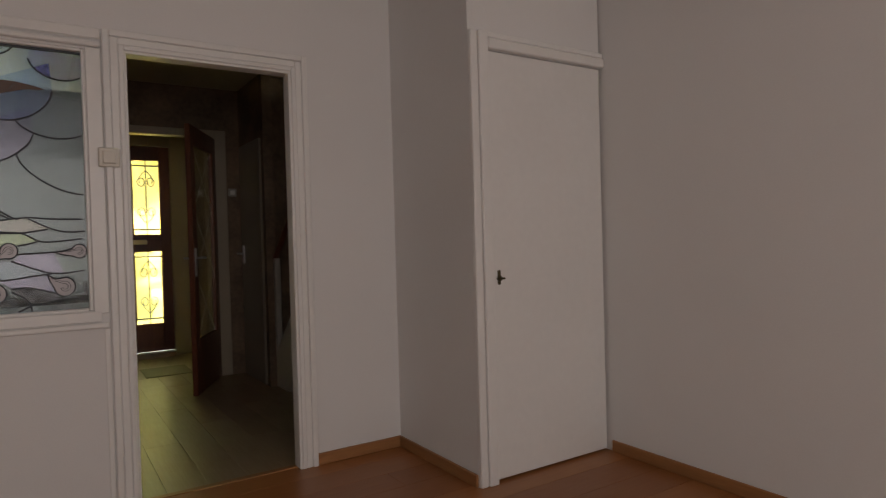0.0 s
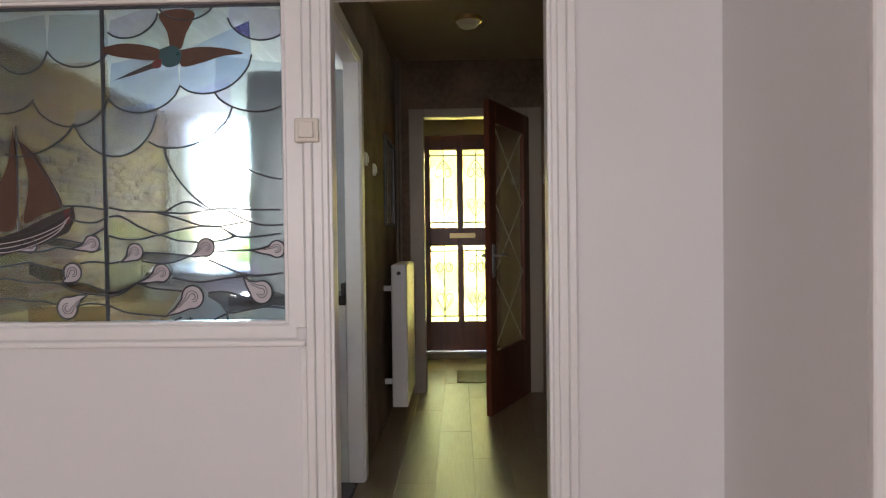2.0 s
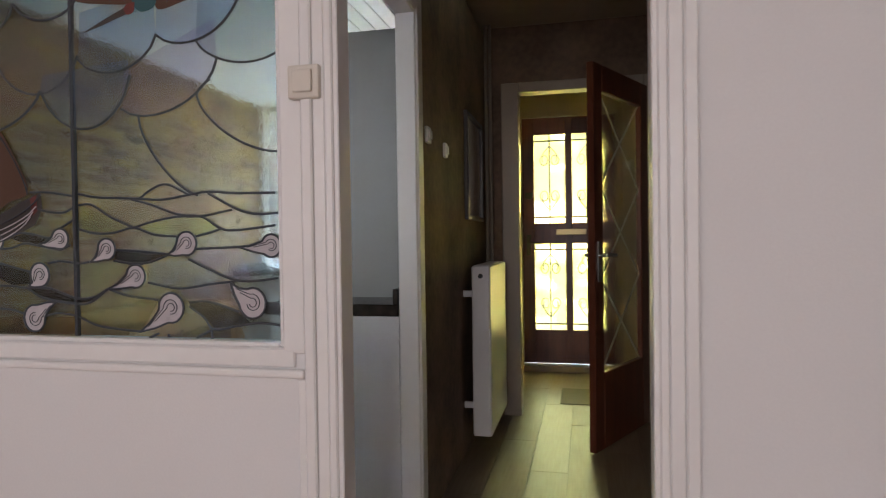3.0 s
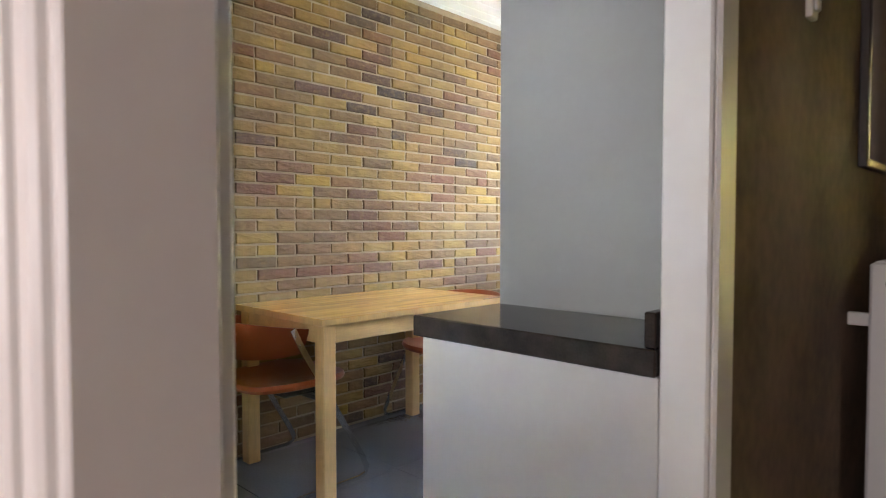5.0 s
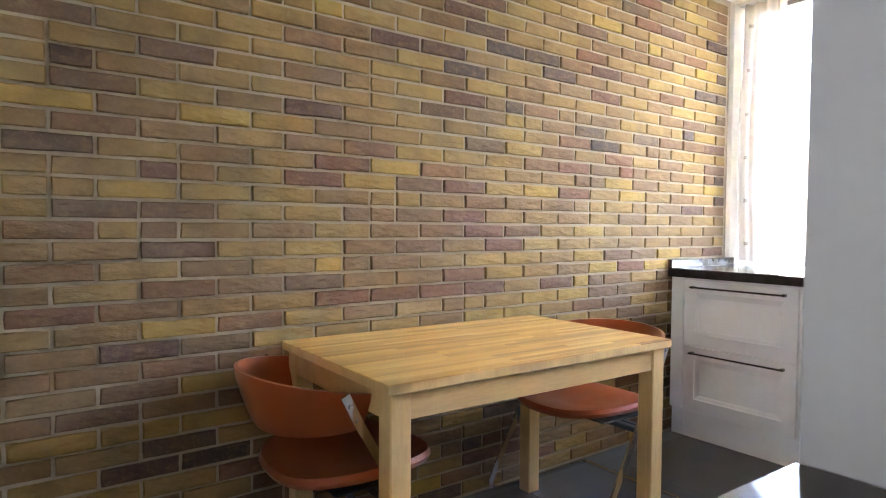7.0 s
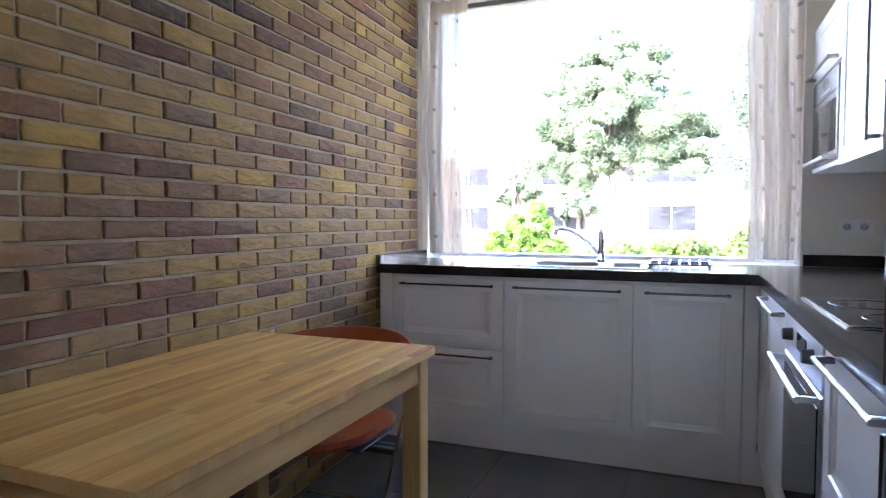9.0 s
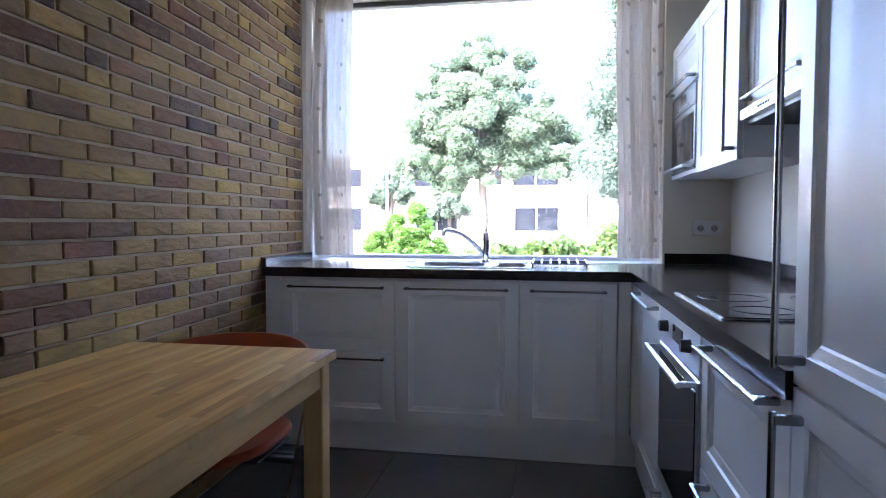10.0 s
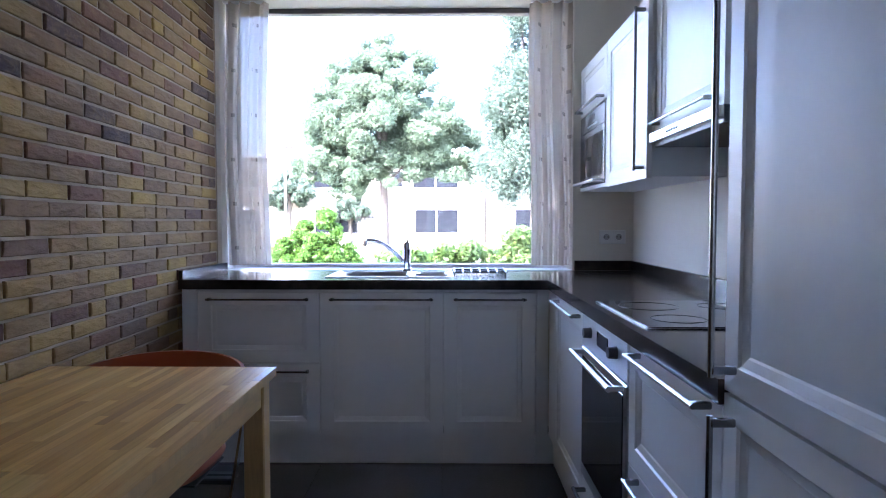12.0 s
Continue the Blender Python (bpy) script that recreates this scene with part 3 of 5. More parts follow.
# ceramic hob
hob = thing("ceramic_hob", "black ceramic glass hob in a thin steel rim", "hob")
bm = boxed(-0.655, -0.150, 2.165, 2.735, TOP + 0.0005, TOP + 0.004, 0.001)
part("rim", bm, handle_steel, hob, "thin polished steel rim")
part("glass_plate", boxed(-0.648, -0.157, 2.172, 2.728, TOP + 0.0042, TOP + 0.006, 0.0006), black_glass, hob)
ring_grey = surface("hob_print", (0.045, 0.045, 0.045), 0.25, bump=0)
for x, y, r in ((-0.52, 2.31, 0.075), (-0.52, 2.58, 0.095), (-0.28, 2.31, 0.095), (-0.28, 2.58, 0.075)):
    bm = bmesh.new()
    tube(bm, [(x + r * math.cos(a), y + r * math.sin(a), TOP + 0.0060) for a in (i * math.pi / 20 for i in range(40))], 0.0012, 4, closed=True)
    part("cooking_ring", bm, ring_grey, hob, "grey printed ring")

# sink, tap and rack
sink = thing("sink", "stainless steel inset sink with a main and a half bowl", "sink")


def bowl(x0, x1, y0, y1, depth):
    bm = bmesh.new()
    rings = []
    cx, cy, hx, hy = (x0 + x1) / 2, (y0 + y1) / 2, (x1 - x0) / 2, (y1 - y0) / 2
    for s, z in ((1.0, 0.0), (0.97, -0.008), (0.93, -depth * 0.9), (0.86, -depth)):
        ring = []
        for k in range(40):
            a = 2 * math.pi * k / 40
            c, d = math.cos(a), math.sin(a)
            e = 0.45
            ring.append(bm.verts.new((cx + hx * s * math.copysign(abs(c) ** e, c), cy + hy * s * math.copysign(abs(d) ** e, d), TOP + 0.003 + z)))
        rings.append(ring)
    for a, b in zip(rings, rings[1:]):
        for j in range(40):
            bm.faces.new((a[j], a[(j + 1) % 40], b[(j + 1) % 40], b[j]))
    bm.faces.new(rings[-1])
    return bm, rings[0]


bm, _ = bowl(-1.765, -1.375, 3.71, 4.05, 0.15)
part("main_bowl", bm, steel, sink, smooth=True)
bm, _ = bowl(-1.345, -1.175, 3.73, 4.03, 0.12)
part("half_bowl", bm, steel, sink, smooth=True)
bm = bmesh.new()
for x0, x1, y0, y1 in ((-1.795, -1.765, 3.68, 4.08), (-1.375, -1.345, 3.71, 4.05), (-1.175, -1.145, 3.68, 4.08), (-1.765, -1.175, 3.68, 3.71), (-1.765, -1.175, 4.05, 4.08)):
    box(bm, x0, x1, y0, y1, TOP + 0.0006, TOP + 0.0045, 0.001)
part("rim", bm, steel, sink)

tap = thing("kitchen_tap", "chrome single-lever kitchen tap with a swivel spout", "tap", (-1.41, 4.125, TOP))
bm = bmesh.new()
rod(bm, (0, 0, 0.0), (0, 0, 0.012), 0.030, 0.028, 20)
rod(bm, (0, 0, 0.012), (0, 0, 0.125), 0.021, 0.023, 20)
part("body", bm, chrome, tap, smooth=True)
bm = bmesh.new()
rod(bm, (0, 0, 0.125), (0, 0, 0.165), 0.024, 0.021, 20)
tube(bm, [(0, 0, 0.155), (0.004, -0.03, 0.172), (0.008, -0.07, 0.180)], 0.009, 8, 0.6)
part("lever", bm, chrome, tap, smooth=True)
bm = bmesh.new()
sp = []
for k in range(13):
    f = k / 12
    sp.append((-0.02 - 0.20 * f, -0.012 - 0.10 * f, 0.055 + 0.125 * math.sin(f * 1.75) ** 0.9 if f else 0.055))
tube(bm, sp, 0.012, 10)
rod(bm, (-0.22, -0.112, 0.178), (-0.228, -0.116, 0.148), 0.013, 0.012)
part("spout", bm, chrome, tap, smooth=True)

rack = thing("drying_rack", "small black and steel wire drying rack on the worktop", "rack", (-1.005, 3.93, TOP))
bm = bmesh.new()
for y in (-0.11, 0.0, 0.11):
    rod(bm, (-0.145, y, 0.016), (0.145, y, 0.016), 0.004, sides=8)
for x in (-0.135, 0.135):
    for y in (-0.10, 0.10):
        rod(bm, (x, y, 0.0), (x, y, 0.016), 0.005, sides=8)
part("frame", bm, black_plastic, rack)
for k in range(7):
    x = -0.135 + k * 0.045
    bm = tube(bmesh.new(), [(x, -0.115, 0.018), (x, -0.10, 0.026), (x, 0.10, 0.026), (x, 0.115, 0.018)], 0.0045, 8)
    part("wire", bm, steel, rack)

# wall cabinets
WX = -0.41
WB, WT = 1.375, 2.065
mwc = thing("microwave_cabinet", "off-white wall cabinet with a flap door over a microwave", "wall cabinet", group="wall cabinets")
MY = (3.585, 4.18)
bm = bmesh.new()
box(bm, WX + 0.021, KX - 0.006, MY[0], MY[1], 1.79, WT)
box(bm, WX + 0.002, KX - 0.006, MY[0], MY[0] + 0.018, WB, 1.79)
box(bm, WX + 0.002, KX - 0.006, MY[1] - 0.018, MY[1], WB, 1.79)
box(bm, WX + 0.002, KX - 0.006, MY[0] + 0.018, MY[1] - 0.018, WB, WB + 0.018)
part("body", bm, cabinet_paint, mwc)
f = part("door", shaker(bmesh.new(), "x", MY[0] + 0.002, MY[1] - 0.002, 1.80, WT - 0.002, WX, -1, rail=0.055), cabinet_paint, mwc)
part("handle", bar_handle((WX, MY[0] + 0.04, 1.818), (WX, MY[1] - 0.04, 1.818), (-1, 0, 0), 0.007, 0.038), handle_steel, f, "brushed steel bar handle")
mw = thing("microwave", "built-in steel microwave with a dark glass door", "microwave")
part("body", boxed(WX + 0.006, KX - 0.03, MY[0] + 0.02, MY[1] - 0.02, WB + 0.02, 1.785), black_plastic, mw)
part("control_strip", boxed(WX - 0.004, WX + 0.006, MY[0] + 0.02, MY[1] - 0.02, 1.69, 1.786, 0.002), handle_steel, mw)
part("display", boxed(WX - 0.006, WX - 0.003, 3.82, 3.93, 1.735, 1.765, 0.0008), black_glass, mw, "small dark display")
for k in range(5):
    part("button", boxed(WX - 0.007, WX - 0.003, 3.77 + k * 0.045, 3.79 + k * 0.045, 1.706, 1.716, 0.001), white_plastic, mw)
d = part("door", boxed(WX - 0.004, WX + 0.006, MY[0] + 0.02, MY[1] - 0.02, WB + 0.02, 1.686, 0.002), handle_steel, mw)
part("window_pane", boxed(WX - 0.007, WX - 0.003, MY[0] + 0.06, MY[1] - 0.06, WB + 0.065, 1.655, 0.002), black_glass, d, "dark glass microwave window")
part("handle", bar_handle((WX - 0.004, MY[0] + 0.06, WB + 0.035), (WX - 0.004, MY[1] - 0.05, WB + 0.035), (-1, 0, 0), 0.008, 0.04), steel, d, "steel bar handle")

WY = (2.965, 3.583)
wc = thing("wall_cabinet", "off-white wall cabinet with one tall framed door", "wall cabinet", group="wall cabinets")
part("body", boxed(WX + 0.021, KX - 0.006, WY[0] + 0.001, WY[1], WB, WT), cabinet_paint, wc)
f = part("door", shaker(bmesh.new(), "x", WY[0] + 0.002, WY[1] - 0.002, WB - 0.006, WT - 0.002, WX, -1, rail=0.062), cabinet_paint, wc)
part("handle", bar_handle((WX, WY[0] + 0.035, 1.40), (WX, WY[0] + 0.035, 2.03), (-1, 0, 0), 0.0055, 0.038), handle_steel, f, "long upright steel bar handle")

HY = (2.36, 2.963)
hc = thing("hood_cabinet", "off-white wall cabinet over the extractor hood", "wall cabinet", group="wall cabinets")
part("body", boxed(WX + 0.051, KX - 0.006, HY[0], HY[1], 1.540, WT + 0.3), cabinet_paint, hc)
f = part("door", shaker(bmesh.new(), "x", HY[0] + 0.002, HY[1] - 0.002, 1.540, WT + 0.29, WX + 0.03, -1, rail=0.055), cabinet_paint, hc)
part("handle", bar_handle((WX + 0.03, HY[0] + 0.05, 1.568), (WX + 0.03, HY[1] - 0.04, 1.568), (-1, 0, 0), 0.0055, 0.036), handle_steel, f, "brushed steel bar handle")
hood = thing("extractor_hood", "slim steel telescopic extractor hood over the hob", "extractor hood")
bm = boxed(WX + 0.03, KX - 0.01, HY[0] + 0.004, HY[1] - 0.004, 1.485, 1.538, 0.002)
part("body", bm, surface("hood_grey", (0.20, 0.20, 0.21), 0.45, 0.6), hood)
h = part("front_strip", boxed(WX + 0.006, WX + 0.034, HY[0] + 0.004, HY[1] - 0.004, 1.500, 1.537, 0.003), steel, hood)
for k in range(5):
    part("button", boxed(WX + 0.003, WX + 0.007, 2.66 + k * 0.025, 2.672 + k * 0.025, 1.513, 1.523, 0.001), black_plastic, h)

# double socket beside the window, single socket on the brick wall
def socket(name, label, m, count):
    s = new(name)
    s.matrix_world = m
    tagged(s, label, "socket")
    for k in range(count):
        x = (k - (count - 1) / 2) * 0.071
        pl = part("plate", boxed(x - 0.040, x + 0.040, -0.010, 0.0, -0.040, 0.040, 0.004, 2), white_plastic, s)
        bm = bmesh.new()
        tube(bm, [(x + 0.021 * math.cos(a), -0.0105, 0.021 * math.sin(a)) for a in (i * math.pi / 12 for i in range(24))], 0.0035, 6, closed=True)
        part("rim", bm, white_plastic, pl)
        # Flat disc on the plate; grey puts the recess's shade into its colour.
        bm = bmesh.new()
        rod(bm, (x, -0.0108, 0), (x, -0.008, 0), 0.019, sides=20)
        part("recess", bm, surface("socket_shadow_grey", (0.45, 0.44, 0.42), 0.5, bump=0), pl)
        bm = bmesh.new()
        for dx in (-0.0095, 0.0095):
            rod(bm, (x + dx, -0.0116, 0), (x + dx, -0.010, 0), 0.0035, sides=8)
        part("pin_hole", bm, black_plastic, pl)
    return s


socket("double_socket", "white double wall socket above the worktop", pose(-0.221, WIN - 0.001, 1.115), 2)
socket("wall_socket", "white wall socket on the brick wall", pose(BRICK + 0.032, 0.475, 1.15, 0, 0, 91.5), 1)


# ---- kitchen window ----
win = thing("window_1", "wide kitchen window with a slim white aluminium frame", "window", kind="structure")
GY = 4.40
bm = bmesh.new()
box(bm, WO[0], WO[1], GY - 0.03, GY + 0.04, WO[2] + 0.01, WO[2] + 0.045, 0.004)
box(bm, WO[0], WO[0] + 0.04, GY - 0.03, GY + 0.04, WO[2] + 0.045, WO[3] - 0.03, 0.004)
box(bm, WO[1] - 0.04, WO[1], GY - 0.03, GY + 0.04, WO[2] + 0.045, WO[3] - 0.03, 0.004)
part("window_frame", bm, gloss_paint, win)
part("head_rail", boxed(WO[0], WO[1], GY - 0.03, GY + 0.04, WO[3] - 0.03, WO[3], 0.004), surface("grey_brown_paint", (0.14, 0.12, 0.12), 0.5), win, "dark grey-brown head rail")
pane = part("pane", boxed(WO[0] + 0.03, WO[1] - 0.03, GY - 0.004, GY + 0.004, WO[2] + 0.04, WO[3] - 0.03), clear_glass, win)
pane.visible_shadow = False
part("window_sill", boxed(WO[0] + 0.002, WO[1] - 0.002, WIN - 0.01, GY - 0.03, WO[2] + 0.001, WO[2] + 0.022, 0.003), gloss_paint, win)

sheer, nt, out = translucent("sheer_curtain", (0.47, 0.40, 0.325), 0.36)
tr = nt.nodes.new("ShaderNodeBsdfTransparent")
mx = nt.nodes.new("ShaderNodeMixShader")
mx.inputs[0].default_value = 0.03
nt.links.new(out.outputs[0], mx.inputs[1])
nt.links.new(tr.outputs[0], mx.inputs[2])
nt.links.new(mx.outputs[0], nt.nodes["Material Output"].inputs[0])


woven, nt, out = translucent("woven_square_cloth", (0.30, 0.25, 0.20), 0.3)
tr = nt.nodes.new("ShaderNodeBsdfTransparent")
mx = nt.nodes.new("ShaderNodeMixShader")
mx.inputs[0].default_value = 0.55
nt.links.new(out.outputs[0], mx.inputs[1])
nt.links.new(tr.outputs[0], mx.inputs[2])
nt.links.new(mx.outputs[0], nt.nodes["Material Output"].inputs[0])


def curtain(x0, x1, seed):
    rnd = random.Random(seed)
    c = thing("curtain", "sheer greige curtain hanging in soft folds with small squares", "curtain", group="kitchen curtains")
    phases = [rnd.uniform(0, 6.3) for _ in range(4)]

    def fold(u, v):
        x = x0 + (x1 - x0) * u
        y = 4.255 + 0.024 * math.sin(u * 24 + phases[0] + 0.5 * math.sin(v * 3)) + 0.012 * math.sin(u * 55 + phases[1]) * (0.4 + 0.6 * (1 - v))
        return Vector((x + 0.012 * math.sin(v * 5 + phases[2]), y, 0.945 + 1.54 * v))
    bm = bmesh.new()
    nu, nv = 70, 24
    grid = [[bm.verts.new(fold(i / nu, j / nv)) for i in range(nu + 1)] for j in range(nv + 1)]
    for j in range(nv):
        for i in range(nu):
            bm.faces.new((grid[j][i], grid[j][i + 1], grid[j + 1][i + 1], grid[j + 1][i]))
    part("cloth", bm, sheer, c, smooth=True)
    for j in range(11):
        for k in range(2):
            v0 = 0.06 + j * 0.085
            u0 = (0.18 + 0.5 * k + 0.11 * (j % 2)) % 0.9
            bm = bmesh.new()
            q = [fold(a, b) + Vector((0, -0.003, 0)) for a, b in ((u0, v0), (u0 + 0.08, v0), (u0 + 0.08, v0 + 0.014), (u0, v0 + 0.014))]
            bm.faces.new([bm.verts.new(p) for p in q])
            part("woven_square", bm, woven, c)
    rail = part("heading_tape", boxed(x0, x1, 4.24, 4.27, 2.482, 2.50, 0.002), gloss_paint, c)
    return c


curtain(-2.495, -2.24, 3)
curtain(-0.69, -0.41, 8)

# ---- table and chairs ----
table = thing("dining_table", "oak butcher-block dining table against the brick wall", "table", (-2.0535, 1.8875, 0))
TX, TYH, TZ = 0.3535, 0.5715, 0.752
top = part("tabletop", boxed(-TX + 0.001, TX - 0.001, -TYH + 0.001, TYH - 0.001, TZ - 0.028, TZ - 0.002, 0.002), oak, table)
for sx in (-1, 1):
    part("apron", boxed(sx * (TX - 0.026), sx * (TX - 0.046), -TYH + 0.07, TYH - 0.07, TZ - 0.105, TZ - 0.029, 0.002), apron_oak, table)
for sy in (-1, 1):
    part("apron", boxed(-TX + 0.07, TX - 0.07, sy * (TYH - 0.026), sy * (TYH - 0.046), TZ - 0.105, TZ - 0.029, 0.002), apron_oak, table)
for sx in (-1, 1):
    for sy in (-1, 1):
        part("leg", boxed(sx * (TX - 0.018), sx * (TX - 0.080), sy * (TYH - 0.018), sy * (TYH - 0.080), 0.0, TZ - 0.029, 0.004), oak, table)
rnd = random.Random(5)
ROWS = 31
for i in range(ROWS):
    x0 = -TX + i * 2 * TX / ROWS
    y = -TYH
    while y < TYH - 0.01:
        l = rnd.uniform(0.20, 0.52)
        y1 = TYH if TYH - (y + l) < 0.12 else y + l
        part("stave", boxed(x0 + 0.0002, x0 + 2 * TX / ROWS - 0.0002, y + 0.0002, y1 - 0.0002, TZ - 0.0025, TZ + rnd.uniform(-0.0002, 0.0002)), stave_wood, top)
        y = y1


def chair_parts():
    c = thing("dining_chair", "cognac leather chair with curved backrest on a chrome flat-bar frame", "chair", group="chairs at the kitchen table")
    # shell-like curved backrest, open towards +y
    bm = bmesh.new()
    n, layers = 36, 10
    inner = []
    for i in range(n + 1):
        a = math.pi * (1.0 + i / n) + 0.0
        s = math.sin((i / n) * math.pi)
        ring = []
        for k in range(layers):
            b = 2 * math.pi * k / layers
            h = 0.058 + 0.030 * s
            th = 0.014
            r = 0.243 + th * math.cos(b) + 0.030 * math.sin(b) + 0.006 * max(0, math.sin(b)) ** 3 * math.cos(b)
            ring.append(bm.verts.new((r * math.cos(a) * 1.06, 0.045 + r * math.sin(a) * 0.92, 0.642 + 0.006 * s + h * math.sin(b))))
        inner.append(ring)
    for p, q in zip(inner, inner[1:]):
        for k in range(layers):
            bm.faces.new((p[k], p[(k + 1) % layers], q[(k + 1) % layers], q[k]))
    bm.faces.new(inner[0][::-1])
    bm.faces.new(inner[-1])
    part("backrest", bm, leather, c, smooth=True)
    # rounded, slightly dished seat
    bm = bmesh.new()
    rings = []
    for s, z in ((0.15, 0.412), (0.75, 0.408), (0.97, 0.416), (1.0, 0.430), (0.97, 0.447), (0.80, 0.450), (0.45, 0.438), (0.12, 0.433)):
        ring = []
        for k in range(36):
            a = 2 * math.pi * k / 36
            cx, sy = math.cos(a), math.sin(a)
            e = 0.72
            x = 0.235 * s * math.copysign(abs(cx) ** e, cx)
            y = 0.115 + 0.245 * s * math.copysign(abs(sy) ** e, sy)
            ring.append(bm.verts.new((x, y, z + 0.03 * max(0, (y - 0.10)) + 0.02 * (x / 0.235) ** 2 * s)))
        rings.append(ring)
    for p, q in zip(rings, rings[1:]):
        for k in range(36):
            bm.faces.new((p[k], p[(k + 1) % 36], q[(k + 1) % 36], q[k]))
    bm.faces.new(rings[0][::-1])
    bm.faces.new(rings[-1])
    part("seat", bm, leather, c, smooth=True)
    bm = bmesh.new()
    box(bm, -0.296, 0.296, 0.09, 0.12, 0.386, 0.406, 0.004)
    box(bm, -0.296, 0.296, 0.125, 0.155, 0.386, 0.406, 0.004)
    box(bm, -0.21, 0.21, -0.02, 0.22, 0.405, 0.412, 0.002)
    part("seat_support", bm, black_plastic, c, "black steel seat support")
    for sx in (-1, 1):
        x = sx * 0.299
        pts = [(x, -0.035, 0.705), (x, 0.008, 0.62), (x, 0.16, 0.36), (x, 0.312, 0.10), (x, 0.338, 0.045), (x, 0.332, 0.020), (x, 0.300, 0.009), (x, 0.21, 0.008), (x, -0.10, 0.008), (x, -0.26, 0.008)]
        bm = bmesh.new()
        w, t = 0.013, 0.004
        rings = []
        for i, p in enumerate(pts):
            p = Vector(p)
            d = (Vector(pts[min(i + 1, len(pts) - 1)]) - Vector(pts[max(i - 1, 0)])).normalized()
            nrm = Vector((1, 0, 0)).cross(d)
            ww = w if p.z > 0.03 else 0.008
            rings.append([bm.verts.new(p + nrm * a * ww + Vector((b * t, 0, 0))) for a, b in ((-1, -1), (1, -1), (1, 1), (-1, 1))])
        for p, q in zip(rings, rings[1:]):
            for k in range(4):
                bm.faces.new((p[k], p[(k + 1) % 4], q[(k + 1) % 4], q[k]))
        bm.faces.new(rings[0][::-1])
        bm.faces.new(rings[-1])
        fr = part("side_frame", bm, chrome, c)
        bm = bmesh.new()
        for y, z in ((-0.020, 0.675), (0.001, 0.635)):
            rod(bm, (x + sx * 0.003, y, z), (x + sx * 0.008, y, z), 0.006, sides=10)
        part("bolt", bm, chrome, fr)
    bm = bmesh.new()
    rod(bm, (-0.299, -0.255, 0.008), (0.299, -0.255, 0.008), 0.008, sides=10)
    part("base_bar", bm, chrome, c)
    return c


chair = chair_parts()
chair.matrix_world = pose(-2.125, 1.298, 0, 0, 0, 0)
chair_two = copy_thing(chair, pose(-2.135, 2.595, 0, 0, 0, 180))

# ---- leaded window between living room and kitchen ----
lead_window = thing("window_2", "leaded stained-glass window with a sailing boat, gull, clouds and waves", "window", kind="structure")
GLY = 0.030


def at_glass(u, v, y=GLY):
    """Design grid of the leaded window: u across and v down, both in units of about two millimetres."""
    return Vector((-0.161 + (u - 465) * 0.002067, y, 2.047 - (v - 38) * 0.002167))


def tinted(name, tint, rough=0.08, relief=0.3):
    return glass(name, tuple(c ** 0.75 for c in tint), rough, 1.35, relief, 26)


pale = tinted("pale_glass", (0.57, 0.71, 0.74))
tints = {"blue": tinted("blue_glass", (0.58, 0.69, 0.95)), "lilac": tinted("lilac_glass", (0.80, 0.72, 0.90)), "grey": tinted("grey_glass", (0.70, 0.76, 0.82)),
         "cream": tinted("cream_glass", (0.86, 0.79, 0.70)), "green": tinted("green_glass", (0.80, 0.88, 0.58)), "olive": tinted("olive_glass", (0.66, 0.66, 0.48)),
         "smoke": tinted("smoke_glass", (0.24, 0.24, 0.26)), "amber": tinted("amber_glass", (0.62, 0.50, 0.34)), "white": surface("opal_glass", (0.46, 0.43, 0.45), 0.3, bump=0.1), "brown": surface("painted_brown_glass", (0.070, 0.030, 0.014), 0.35, bump=0.15),
         "teal": surface("painted_teal_glass", (0.02, 0.075, 0.085), 0.3), "dark": surface("painted_dark_glass", (0.03, 0.025, 0.022), 0.35), "red": surface("painted_red_glass", (0.11, 0.022, 0.02), 0.35)}

bm = bmesh.new()
box(bm, SG[0] - 0.002, SG[0] + 0.02, 0.004, 0.058, SG[2], SG[3], 0.004)
box(bm, SG[1] - 0.014, SG[1] + 0.002, 0.004, 0.058, SG[2], SG[3], 0.004)
box(bm, SG[0] + 0.02, SG[1] - 0.014, 0.004, 0.058, SG[2] - 0.002, SG[2] + 0.012, 0.004)
box(bm, SG[0] + 0.02, SG[1] - 0.014, 0.004, 0.058, SG[3] - 0.012, SG[3] + 0.002, 0.004)
part("window_frame", bm, gloss_paint, lead_window)
for x0, x1 in ((SG[0] + 0.018, -0.812), (-0.806, SG[1] - 0.012)):
    pn = part("pane", boxed(x0, x1, GLY + 0.002, GLY + 0.005, SG[2] + 0.01, SG[3] - 0.01), pale, lead_window)
    pn.visible_shadow = False
part("came", boxed(-0.814, -0.804, GLY - 0.006, GLY + 0.010, SG[2] + 0.01, SG[3] - 0.01, 0.002), lead_came, lead_window)
part("came", boxed(SG[0] + 0.02, SG[1] - 0.014, GLY - 0.004, GLY + 0.008, SG[3] - 0.022, SG[3] - 0.012, 0.001), lead_came, lead_window)


def lead(pts, r=0.0034):
    pts = [p for p in pts if SG[0] + 0.02 < p[0] < SG[1] - 0.014 and SG[2] + 0.012 < p[2] < SG[3] - 0.012]
    if len(pts) > 1:
        part("came", tube(bmesh.new(), pts, r, 6), lead_came, lead_window)


def arc_points(u0, v0, u1, v1, sag, n=14):
    a, b = Vector((u0, v0)), Vector((u1, v1))
    side = Vector((-(b - a).y, (b - a).x)).normalized()
    return [a.lerp(b, k / n) + side * sag * (1 - (2 * k / n - 1) ** 2) ** 0.72 for k in range(n + 1)]


layer = [0]


